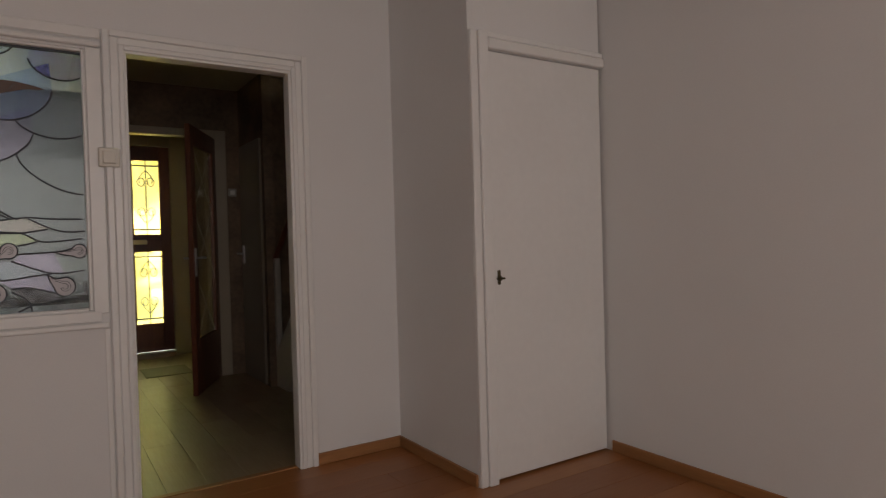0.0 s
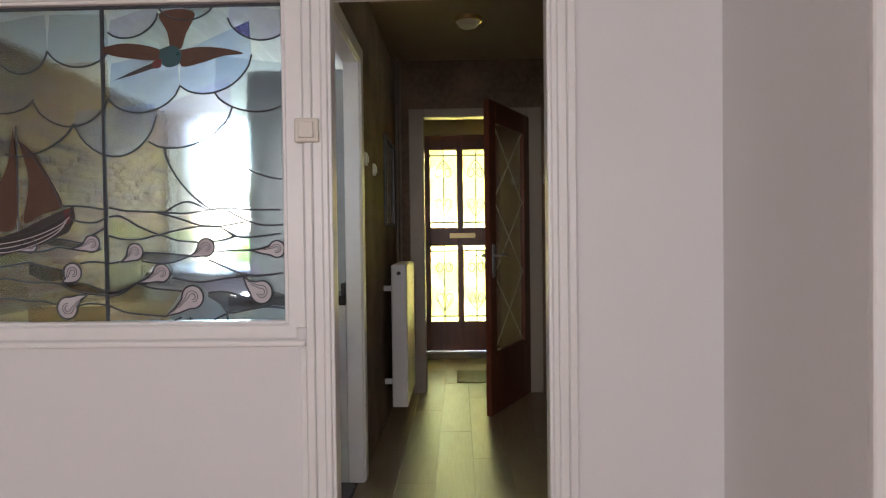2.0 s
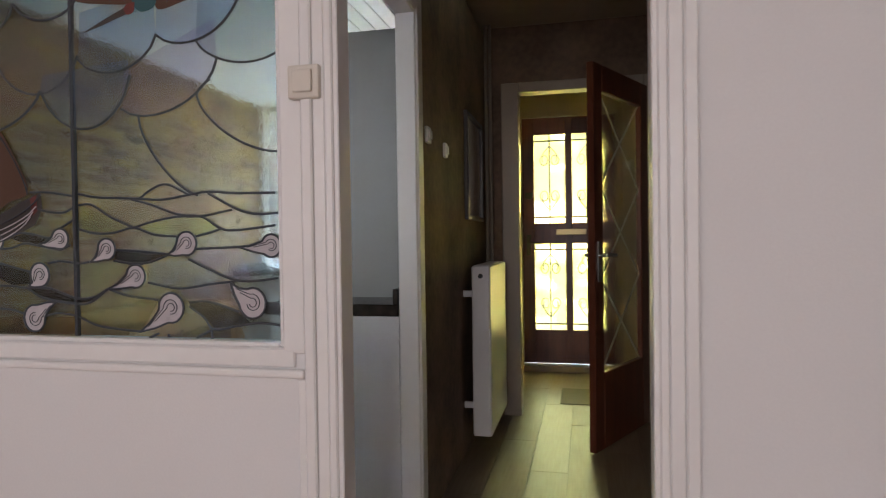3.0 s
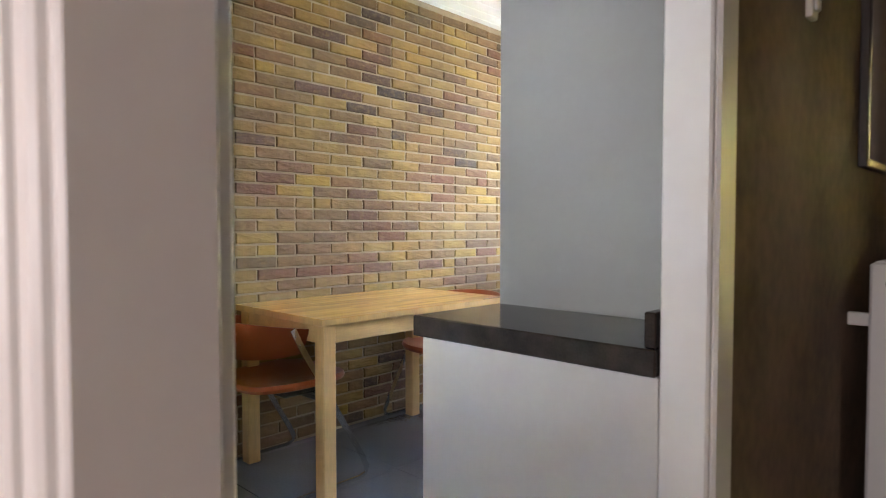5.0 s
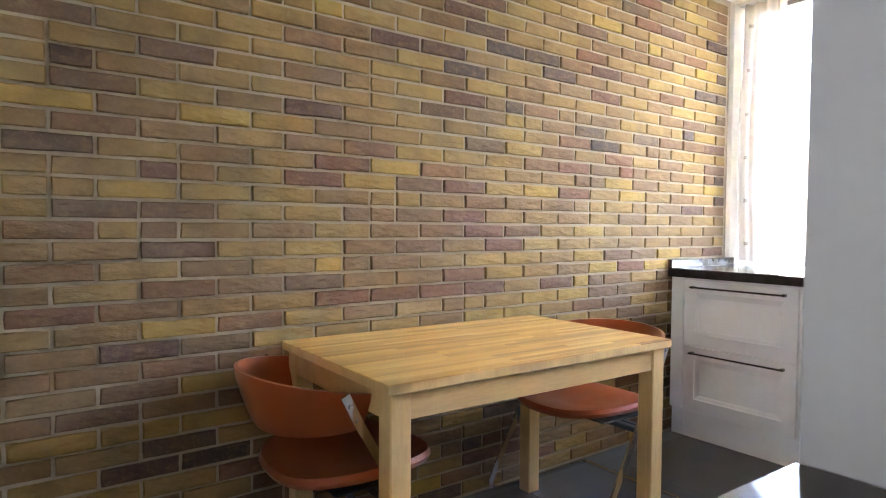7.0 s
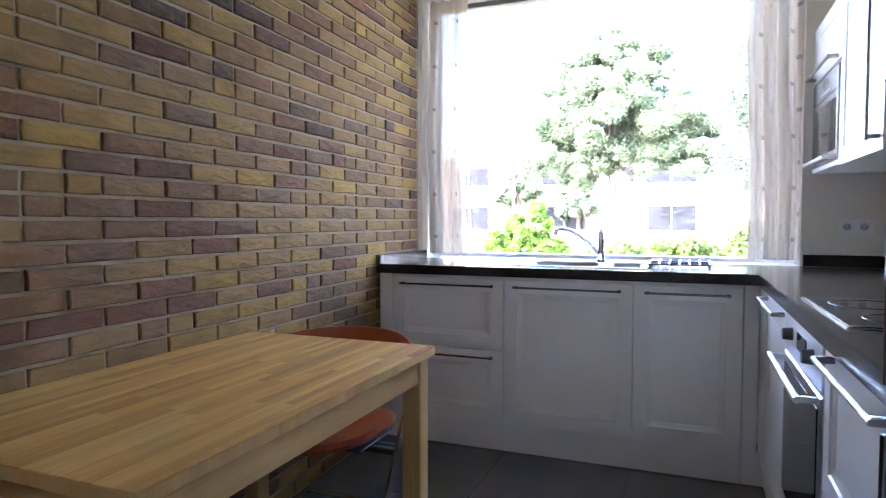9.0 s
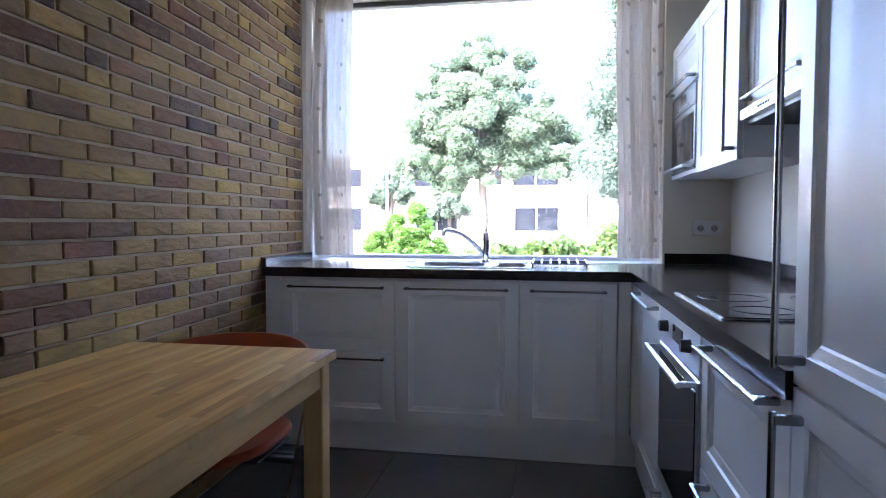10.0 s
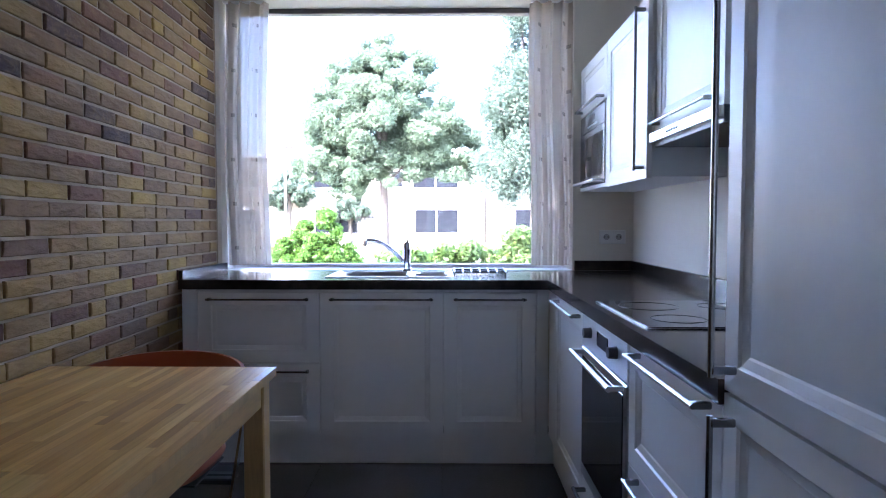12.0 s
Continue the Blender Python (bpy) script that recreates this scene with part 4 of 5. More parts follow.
def cloud(u0, v0, u1, v1, sag, colour, rise=40):
    """A scalloped cloud: a hanging arc of lead with a piece of coloured glass above it."""
    pts = arc_points(u0, v0, u1, v1, sag)
    lead([at_glass(p.x, p.y, GLY - 0.003) for p in pts])
    layer[0] = (layer[0] + 1) % 5
    y = GLY - 0.0005 - 0.0005 * layer[0]
    top = [Vector((u1 - 4, v1 - rise)), Vector((u0 + 4, v0 - rise))]
    outline = [at_glass(min(max(p.x, -155), 468), max(p.y, 46), y) for p in pts + top]
    outline = [p for k, p in enumerate(outline) if (p - outline[k - 1]).length > 1e-4]
    ob = part("glass_piece", plate(bmesh.new(), outline, (0, 0.0004, 0)), tints[colour], lead_window)
    ob.visible_shadow = False


cloud(30, 200, 163, 195, 44, "cream", 60)
cloud(163, 200, 285, 180, 30, "blue", 60)
cloud(285, 178, 410, 130, 34, "blue", 55)
cloud(100, 237, 245, 226, 60, "blue", 20)
cloud(230, 268, 375, 215, 32, "lilac", 50)
cloud(345, 190, 470, 205, 24, "grey", 60)
cloud(-20, 285, 100, 237, 20, "cream", 60)
cloud(-90, 180, 32, 196, 30, "grey", 50)
cloud(-30, 130, 57, 118, 30, "grey", 60)
cloud(57, 118, 163, 120, 26, "grey", 60)
cloud(163, 90, 250, 60, 22, "lilac", 20)
cloud(250, 50, 345, 50, 22, "grey", 6)
cloud(370, 70, 470, 90, 26, "lilac", 30)
cloud(-160, 250, -30, 270, 26, "blue", 60)
lead([at_glass(p.x, p.y, GLY - 0.003) for p in arc_points(345, 258, 472, 330, 22)])
lead([at_glass(p.x, p.y, GLY - 0.003) for p in arc_points(257, 280, 345, 382, 16)])
lead([at_glass(p.x, p.y, GLY - 0.003) for p in arc_points(365, 240, 345, 258, 3)])


def bend(*corners, n=6):
    """A smooth lead line through the given places of the design."""
    p = [Vector(c) for c in corners]
    p = [p[0] * 2 - p[1]] + p + [p[-1] * 2 - p[-2]]
    out = []
    for a, b, c, d in zip(p, p[1:], p[2:], p[3:]):
        for k in range(n):
            t = k / n
            out.append(0.5 * (2 * b + (c - a) * t + (2 * a - 5 * b + 4 * c - d) * t * t + (3 * b - a - 3 * c + d) * t ** 3))
    out.append(p[-2])
    return [at_glass(q.x, q.y, GLY - 0.003) for q in out]


def cell(colour, *corners):
    """A coloured piece of glass between the lead lines."""
    layer[0] = (layer[0] + 1) % 5
    y = GLY - 0.0005 - 0.0005 * layer[0]
    ob = part("glass_piece", plate(bmesh.new(), [at_glass(u, v, y) for u, v in corners], (0, 0.0004, 0)), tints[colour], lead_window)
    ob.visible_shadow = False


def curl(u, v, s, tu, tv, turn=1):
    """A breaking wave crest: an opal drop round (u, v) that tapers to its tail at (tu, tv), edged and veined with lead."""
    along = Vector((u - tu, v - tv))
    reach = along.length / s
    along.normalize()
    side = Vector((along.y, -along.x)) * turn

    def p(a, b, y):
        q = Vector((u, v)) + (along * a + side * b) * s
        return at_glass(q.x, q.y, GLY - y)
    head = [(math.cos(radians(a)), math.sin(radians(a))) for a in range(125, -136, -20)]
    rim = [(-reach, 0), (-reach * 0.6 - 0.15, 0.10), (-0.9, 0.42)] + head + [(-reach * 0.5 - 0.4, -0.42)]
    part("glass_piece", plate(bmesh.new(), [p(a, b, 0.0038) for a, b in rim], (0, 0.0012, 0)), tints["white"], lead_window)
    lead([p(a, b, 0.0052) for a, b in rim + [rim[0]]], 0.0031)
    for start, size in ((0.75, 0.62), (0.55, 0.34)):
        vein = [(-reach * start, -0.06)] + [(size * math.cos(radians(a)) * (1 - 0.0012 * (150 - a)), size * math.sin(radians(a)) * (1 - 0.0012 * (150 - a))) for a in range(150, -131, -28)]
        lead([p(a, b, 0.0052) for a, b in vein], 0.0012)


lead(bend((159, 375), (184, 380), (216, 382), (256, 384), (291, 386), (331, 381), (361, 378), (399, 381), (466, 382)))
lead(bend((256, 384), (274, 373), (298, 367), (331, 381)))
lead(bend((159, 390), (180, 390), (211, 407), (246, 421)))
lead(bend((242, 384), (273, 392), (313, 405), (349, 409), (377, 424), (403, 426), (465, 420)))
lead(bend((246, 421), (273, 414), (313, 408), (349, 408), (394, 401)))
lead(bend((359, 380), (399, 400), (428, 407), (465, 406)))
lead(bend((158, 421), (183, 427), (214, 427), (246, 421), (277, 430), (312, 433)))
lead(bend((340, 433), (360, 429), (377, 424)))
lead(bend((340, 449), (368, 448), (403, 447)))
lead(bend((459, 447), (465, 447)))
lead(bend((107, 466), (127, 463), (157, 466), (175, 464)))
lead(bend((219, 449), (254, 451), (298, 455)))
lead(bend((214, 463), (245, 467), (271, 465), (298, 456)))
lead(bend((329, 462), (355, 473), (389, 486), (419, 489), (464, 484)))
lead(bend((267, 491), (306, 498), (332, 497), (359, 493), (397, 489)))
lead(bend((71, 499), (108, 499), (153, 512), (181, 510), (204, 499)))
lead(bend((71, 499), (98, 512), (149, 519), (176, 517), (204, 499)))
lead(bend((206, 500), (235, 508), (282, 513)))
lead(bend((155, 536), (185, 547), (216, 551), (254, 554)))
lead(bend((328, 516), (358, 515), (401, 527)))
lead(bend((328, 521), (349, 534), (364, 549), (400, 544), (430, 540), (463, 543)))
lead(bend((327, 565), (361, 550)))
lead(bend((360, 551), (362, 566)))
lead(bend((296, 556), (299, 565)))
lead(bend((260, 564), (281, 556)))
lead(bend((79, 371), (111, 372), (152, 378)))
lead(bend((85, 391), (106, 397), (134, 399), (152, 392)))
lead(bend((128, 420), (150, 409)))
lead(bend((40, 430), (68, 425), (112, 433)))
lead(bend((16, 446), (44, 445), (68, 439), (91, 442), (128, 447), (144, 442)))
lead(bend((16, 463), (44, 470), (76, 477)))
lead(bend((15, 496), (43, 496), (71, 499)))
lead(bend((98, 537), (121, 532), (153, 535)))
lead(bend((14, 527), (42, 528), (63, 533)))

cell("green", (161, 391), (211, 407), (246, 421), (214, 427), (161, 422))
cell("cream", (186, 382), (242, 385), (313, 405), (273, 413), (246, 420), (211, 406))
cell("cream", (291, 387), (331, 381), (359, 380), (395, 400), (349, 408), (313, 404), (273, 391))
cell("green", (248, 422), (308, 409), (349, 410), (376, 424), (340, 432), (312, 433), (277, 430))
cell("smoke", (219, 449), (254, 451), (298, 455), (271, 465), (245, 467), (215, 462))
cell("green", (159, 467), (214, 465), (236, 468), (204, 499), (181, 509), (158, 511))
cell("olive", (206, 502), (235, 509), (282, 513), (254, 552), (216, 550), (185, 546), (158, 536), (158, 520), (176, 517))
cell("smoke", (73, 499), (108, 499), (153, 513), (181, 510), (203, 499), (176, 517), (149, 518), (98, 512))
cell("lilac", (311, 499), (359, 494), (389, 492), (402, 525), (358, 515), (328, 515))
cell("grey", (267, 466), (329, 463), (384, 486), (359, 492), (306, 497), (267, 490))
cell("smoke", (328, 517), (358, 516), (401, 527), (415, 540), (400, 544), (364, 548), (349, 534), (328, 521))
cell("smoke", (16, 464), (44, 471), (76, 477), (74, 493), (43, 495), (15, 483))
cell("smoke", (40, 431), (68, 426), (111, 433), (91, 441), (68, 439))
cell("amber", (13, 539), (61, 537), (102, 538), (153, 536), (152, 562), (13, 563))
cell("lilac", (344, 450), (402, 448), (419, 488), (389, 486), (355, 473), (333, 462))

curl(203, 448, 14, 178, 464)
curl(326, 442, 15, 298, 456)
curl(448, 446, 14, 403, 447)
curl(248, 483, 15, 206, 499)
curl(301, 523, 19, 254, 554)
curl(420, 516, 19, 390, 491)
curl(128, 434, 14, 93, 441)
curl(93, 481, 16, 75, 496)
curl(83, 539, 18, 119, 517)
curl(20, 436, 12, -13, 442)
# the sea left of the boat's bow goes on in the same way
lead(bend((-150, 436), (-110, 428), (-70, 440), (-20, 442)))
lead(bend((-150, 468), (-90, 460), (-40, 470), (16, 463)))
lead(bend((-150, 490), (-80, 502), (-30, 490), (15, 496)))
lead(bend((-150, 520), (-90, 532), (-30, 522), (14, 527)))
cell("green", (-150, 440), (-70, 444), (12, 450), (12, 462), (-40, 468), (-90, 460), (-150, 466))
cell("olive", (-150, 494), (-80, 504), (-30, 494), (13, 500), (13, 524), (-30, 521), (-90, 530), (-150, 520))
curl(-60, 470, 15, -100, 484)
curl(-112, 528, 18, -150, 544)

# boat and gull, painted on their own pieces of glass
def shape(colour, *corners, y=-0.0046):
    part("glass_piece", plate(bmesh.new(), [at_glass(u, v, GLY + y) for u, v in corners], (0, 0.001, 0)), tints[colour], lead_window)


def curved(colour, *corners, y=-0.0046):
    """A painted piece with a flowing outline."""
    ring = bend(*corners, corners[0], n=4)[:-1]
    part("glass_piece", plate(bmesh.new(), [Vector((p.x, GLY + y, p.z)) for p in ring], (0, 0.001, 0)), tints[colour], lead_window)


shape("dark", (-95, 418), (-60, 430), (0, 412), (60, 385), (97, 372), (100, 392), (88, 414), (40, 434), (-30, 452), (-80, 446))
for k in range(3):
    stripe = [at_glass(q.x, q.y + 6 + 7 * k, GLY - 0.0064) for q in arc_points(-78 + 8 * k, 424, 90 - 5 * k, 384, 16)]
    part("glass_piece", tube(bmesh.new(), stripe, 0.0018, 6), tints["white"], lead_window)
shape("red", (80, 380), (90, 375), (92, 396), (84, 402), y=-0.006)
curved("brown", (3, 262), (30, 286), (58, 328), (77, 370), (44, 383), (10, 397), (20, 330))
curved("brown", (-6, 244), (-24, 320), (-88, 402), (-44, 411), (-5, 403), (-2, 320))
lead([at_glass(0, 240, GLY - 0.005), at_glass(1, 330, GLY - 0.005), at_glass(0, 412, GLY - 0.005)], 0.0028)
lead([at_glass(p.x, p.y, GLY - 0.006) for p in arc_points(4, 266, 76, 374, -8)], 0.0022)
lead([at_glass(p.x, p.y, GLY - 0.0062) for p in arc_points(-95, 416, 98, 374, 24)], 0.0022)
curved("brown", (260, 125), (241, 115), (191, 108), (149, 117), (172, 128), (215, 134), (250, 136))
curved("brown", (286, 121), (321, 116), (362, 119), (396, 128), (362, 131), (326, 141), (290, 147))
curved("brown", (270, 118), (266, 92), (252, 62), (284, 54), (314, 62), (298, 94), (289, 118))
curved("teal", (253, 119), (275, 113), (289, 124), (285, 143), (265, 148), (252, 137), y=-0.0058)
curved("red", (256, 135), (246, 136), (239, 142), (244, 150), (254, 147), y=-0.0068)
shape("dark", (242, 140), (205, 154), (173, 168), (206, 160), (243, 149), y=-0.0065)
for u, v in ((205, 112), (228, 115), (318, 120), (345, 121)):
    lead([at_glass(u, v, GLY - 0.0062), at_glass(u + (14 if u < 260 else -14), v + 20, GLY - 0.0062)], 0.0009)

# ---- vestibule doorway and its open glazed door ----
vf = thing("door_4", "cream painted frame of the vestibule doorway", "door frame", kind="structure")
bm = bmesh.new()
box(bm, 0.072, 0.186, VY - 0.018, VY + 0.10, 0, 2.19, 0.005)
box(bm, 0.975, 1.088, VY - 0.018, VY + 0.10, 0, 2.19, 0.005)
box(bm, 0.186, 0.975, VY - 0.018, VY + 0.10, 2.125, 2.19, 0.005)
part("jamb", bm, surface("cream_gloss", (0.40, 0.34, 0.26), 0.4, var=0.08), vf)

LW = 0.775
hinge = Vector((0.972, VY - 0.02, 0))
free = Vector((0.636, 1.965, 0))
ang = math.degrees(math.atan2((free - hinge).y, (free - hinge).x))
LW = (free - hinge).length
leaf = new("glazed_door")
leaf.matrix_world = pose(hinge.x, hinge.y, 0, 0, 0, ang)
tagged(leaf, "open dark mahogany door with a tall leaded glass pane", "door")
bm = bmesh.new()
box(bm, 0.0, 0.105, -0.02, 0.02, 0.008, 2.112, 0.004)
box(bm, LW - 0.105, LW, -0.02, 0.02, 0.008, 2.112, 0.004)
box(bm, 0.105, LW - 0.105, -0.02, 0.02, 1.965, 2.112, 0.004)
box(bm, 0.105, LW - 0.105, -0.02, 0.02, 0.008, 0.43, 0.004)
part("door_frame", bm, mahogany, leaf)
gl = part("pane", boxed(0.10, LW - 0.10, -0.003, 0.003, 0.425, 1.97), glass("door_glass", (0.93, 0.92, 0.80), 0.03, 1.45, 0.1, 30), leaf)
gl.visible_shadow = False
strip = surface("frosted_strip", (0.62, 0.60, 0.50), 0.4)
for k in range(3):
    z0 = 0.43 + k * 0.512
    w0, w1 = 0.11, LW - 0.11
    for sgn in (1, -1):
        a, b = (w0, w1) if sgn > 0 else (w1, w0)
        n = Vector((0.011, 0, 0.0))
        part("lattice_strip", plate(bmesh.new(), [Vector((a, -0.0045, z0)) - n, Vector((a, -0.0045, z0)) + n, Vector((b, -0.0045, z0 + 0.512)) + n, Vector((b, -0.0045, z0 + 0.512)) - n], (0, 0.0012, 0)), strip, gl, "pale lattice strip")
for s in (-1, 1):
    bm = boxed(LW - 0.075, LW - 0.035, s * 0.019, s * 0.025, 0.93, 1.15, 0.002)
    rod(bm, (LW - 0.055, s * 0.02, 1.075), (LW - 0.055, s * 0.065, 1.075), 0.009)
    tube(bm, [(LW - 0.055, s * 0.062, 1.075), (LW - 0.10, s * 0.066, 1.077), (LW - 0.175, s * 0.062, 1.072)], 0.009, 8)
    part("door_handle", bm, steel, leaf, "steel lever handle on a long plate", True)

# ---- front door ----
fdoor = thing("front_door", "closed mahogany front door with four yellow glass panes behind iron scrolls", "door")
yellow, nt, out = translucent("yellow_cathedral_glass", (0.74, 0.61, 0.27), 0.95, 0.4)
rg = nt.nodes.new("ShaderNodeBsdfRefraction")
rg.inputs["Color"].default_value, rg.inputs["Roughness"].default_value, rg.inputs["IOR"].default_value = (0.87, 0.785, 0.47, 1), 0.25, 1.05
mx = nt.nodes.new("ShaderNodeMixShader")
mx.inputs[0].default_value = 0.68
nt.links.new(out.outputs[0], mx.inputs[1])
nt.links.new(rg.outputs[0], mx.inputs[2])
nt.links.new(mx.outputs[0], nt.nodes["Material Output"].inputs[0])
X0, X1, XM = (0.165, 0.436), (0.495, 0.752), 0.465
Z0, Z1 = (0.355, 1.122), (1.30, 2.083)
bm = bmesh.new()
box(bm, 0.062, X0[0], DY, DY + 0.045, 0.06, 2.23, 0.003)
box(bm, X1[1], 0.855, DY, DY + 0.045, 0.06, 2.23, 0.003)
box(bm, X0[1], X1[0], DY, DY + 0.045, 0.06, 2.23, 0.003)
for a, b in ((0.06, Z0[0]), (Z0[1], Z1[0]), (Z1[1], 2.23)):
    box(bm, X0[0], X0[1], DY, DY + 0.045, a, b, 0.003)
    box(bm, X1[0], X1[1], DY, DY + 0.045, a, b, 0.003)
part("door_leaf", bm, mahogany, fdoor)
rnd = random.Random(11)
for xs in (X0, X1):
    for zs in (Z0, Z1):
        part("pane", boxed(xs[0] - 0.005, xs[1] + 0.005, DY + 0.024, DY + 0.028, zs[0] - 0.005, zs[1] + 0.005), yellow, fdoor, "textured yellow glass")
        g = bmesh.new()
        cx, cz, w, h = (xs[0] + xs[1]) / 2, (zs[0] + zs[1]) / 2, xs[1] - xs[0], zs[1] - zs[0]
        y = DY + 0.014
        rod(g, (cx, y, zs[0]), (cx, y, zs[1]), 0.006, sides=6)
        for f in (0.07, 0.93):
            rod(g, (xs[0], y, zs[0] + h * f), (xs[1], y, zs[0] + h * f), 0.007, sides=6)
        for s in (-1, 1):
            for f, turn in ((0.30, 1), (0.72, -1)):
                zc = zs[0] + h * f
                pts = [(cx + s * (0.045 + 0.040 * math.cos(a) * (1 - a / 12)), y, zc + turn * 0.060 * math.sin(a) * (1 - a / 12)) for a in (k * 0.35 for k in range(22))]
                tube(g, pts, 0.0046, 5)
                tube(g, [(cx, y, zc - turn * 0.12), (cx + s * 0.05, y, zc - turn * 0.06), (cx + s * 0.085, y, zc)], 0.0046, 5)
        for f in (0.2, 0.5, 0.82):
            rod(g, (cx, y, zs[0] + h * f - 0.012), (cx, y, zs[0] + h * f + 0.012), 0.010, 0.004, 6)
        part("grille", g, wrought_iron, fdoor, "black wrought iron scrollwork")
brass = surface("dull_brass", (0.45, 0.35, 0.18), 0.35, 0.9, var=0.2)
part("letter_flap", boxed(0.355, 0.615, DY - 0.010, DY - 0.001, 1.195, 1.248, 0.004), brass, fdoor, "dull brass letter flap")
bm = boxed(0.095, 0.135, DY - 0.010, DY - 0.001, 1.02, 1.20, 0.003)
rod(bm, (0.115, DY - 0.05, 1.13), (0.115, DY - 0.008, 1.13), 0.008)
tube(bm, [(0.115, DY - 0.048, 1.13), (0.16, DY - 0.05, 1.132), (0.225, DY - 0.046, 1.128)], 0.008, 8)
part("door_handle", bm, brass_dark, fdoor, "dark lever handle")
part("door_lock", boxed(0.085, 0.150, DY - 0.03, DY - 0.001, 1.52, 1.575, 0.004), brass_dark, fdoor, "dark rim lock")
ff = thing("door_5", "cream timber frame and threshold of the front door", "door frame", kind="structure")
bm = bmesh.new()
box(bm, 0.046, 0.061, DY - 0.012, DY + 0.06, 0, 2.42, 0.003)
box(bm, 0.856, 0.869, DY - 0.012, DY + 0.06, 0, 2.42, 0.003)
box(bm, 0.061, 0.856, DY - 0.016, DY + 0.06, 2.233, 2.419, 0.004)
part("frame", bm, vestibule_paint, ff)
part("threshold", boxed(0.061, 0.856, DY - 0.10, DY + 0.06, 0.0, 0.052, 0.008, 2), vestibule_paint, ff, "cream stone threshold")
solid("door_mat", boxed(0.42, 0.82, 2.97, 3.43, 0.001, 0.006, 0.002), surface("mat_grey", (0.24, 0.22, 0.17), 0.9, var=0.25, fine=300, bump=0.5), "thin flat beige mat lying in the vestibule", "mat")

# ---- hall things ----
rad = thing("radiator", "white enamelled panel radiator on the hall wall", "radiator", (0.0, 1.80, 0.12))
bm = boxed(0.094, 0.114, 0.0, 0.64, 0.0, 0.905, 0.006, 2)
part("front_panel", bm, radiator_enamel, rad)
part("back_panel", boxed(0.012, 0.030, 0.0, 0.64, 0.0, 0.905, 0.006, 2), radiator_enamel, rad)
bm = bmesh.new()
for k in range(16):
    box(bm, 0.031, 0.093, 0.03 + k * 0.037, 0.034 + k * 0.037, 0.04, 0.87)
part("convector_fins", bm, radiator_enamel, rad)
part("side_cover", boxed(0.016, 0.108, -0.006, 0.003, 0.0, 0.907, 0.004), radiator_enamel, rad)
bm = bmesh.new()
for k in range(20):
    box(bm, 0.022, 0.104, 0.012 + k * 0.031, 0.030 + k * 0.031, 0.906, 0.911, 0.001)
part("top_grille", bm, radiator_enamel, rad)
bm = bmesh.new()
rod(bm, (0.062, -0.014, 0.855), (0.062, -0.004, 0.855), 0.013)
part("valve_cap", bm, black_plastic, rad, "dark bleed valve")
for z in (0.14, 0.74):
    part("bracket", boxed(-0.039, 0.012, 0.025, 0.045, z, z + 0.035, 0.003), radiator_enamel, rad)
bm = bmesh.new()
tube(bm, [(0.062, 0.675, -0.04), (0.062, 0.675, 0.03), (0.062, 0.640, 0.045)], 0.009, 8)
part("pipe", bm, radiator_enamel, rad)
pipe_paint = surface("pipe_paint", (0.26, 0.22, 0.17), 0.45)
for x in (-0.015, 0.012):
    solid("heating_pipe", rod(bmesh.new(), (x, 2.56, 0), (x, 2.56, CEIL + 0.035), 0.011, sides=10), pipe_paint, "painted upright heating pipe in the hall corner", "pipe")

pic = thing("wall_mirror", "narrow dark framed mirror on the hall wall", "mirror")
bm = bmesh.new()
box(bm, HX + 0.001, HX + 0.024, 1.90, 1.925, 1.28, 1.88, 0.003)
box(bm, HX + 0.001, HX + 0.024, 2.405, 2.43, 1.28, 1.88, 0.003)
box(bm, HX + 0.001, HX + 0.024, 1.925, 2.405, 1.28, 1.305, 0.003)
box(bm, HX + 0.001, HX + 0.024, 1.925, 2.405, 1.855, 1.88, 0.003)
part("frame", bm, surface("dark_frame", (0.05, 0.04, 0.035), 0.4), pic)
part("glass", boxed(HX + 0.002, HX + 0.012, 1.924, 2.406, 1.304, 1.856), surface("mirror_grey", (0.45, 0.45, 0.46), 0.12, 1.0, var=0.05, bump=0), pic)
for y, z, w in ((1.07, 1.61, 0.030), (1.40, 1.59, 0.022)):
    s = thing("wall_button", "small white switch on the brown hall wall", "switch", (HX, y, z))
    part("plate", boxed(0.001, 0.016, -w, w, -0.034, 0.034, 0.004, 2), white_plastic, s)
    part("rocker", boxed(0.016, 0.024, -w * 0.6, w * 0.6, -0.02, 0.02, 0.003), white_plastic, s)
s = thing("light_switch", "grey square light switch beside the vestibule doorway", "switch", (1.135, VY, 1.64))
part("back_box", boxed(-0.035, 0.035, -0.020, -0.001, -0.035, 0.035, 0.004, 2), surface("grey_plastic", (0.42, 0.40, 0.36), 0.4, bump=0), s)
part("rocker", boxed(-0.02, 0.02, -0.027, -0.019, -0.02, 0.02, 0.003), white_plastic, s)

lamp = thing("ceiling_light", "round flush ceiling light in the hall, switched off", "ceiling light", (0.52, 1.75, CEIL + 0.04))
bm = bmesh.new()
rod(bm, (0, 0, -0.022), (0, 0, -0.001), 0.085, 0.095, 28)
part("base", bm, brass, lamp, smooth=True)
bm = bmesh.new()
rod(bm, (0, 0, -0.05), (0, 0, -0.021), 0.055, 0.075, 28)
part("diffuser", bm, white_plastic, lamp, smooth=True)

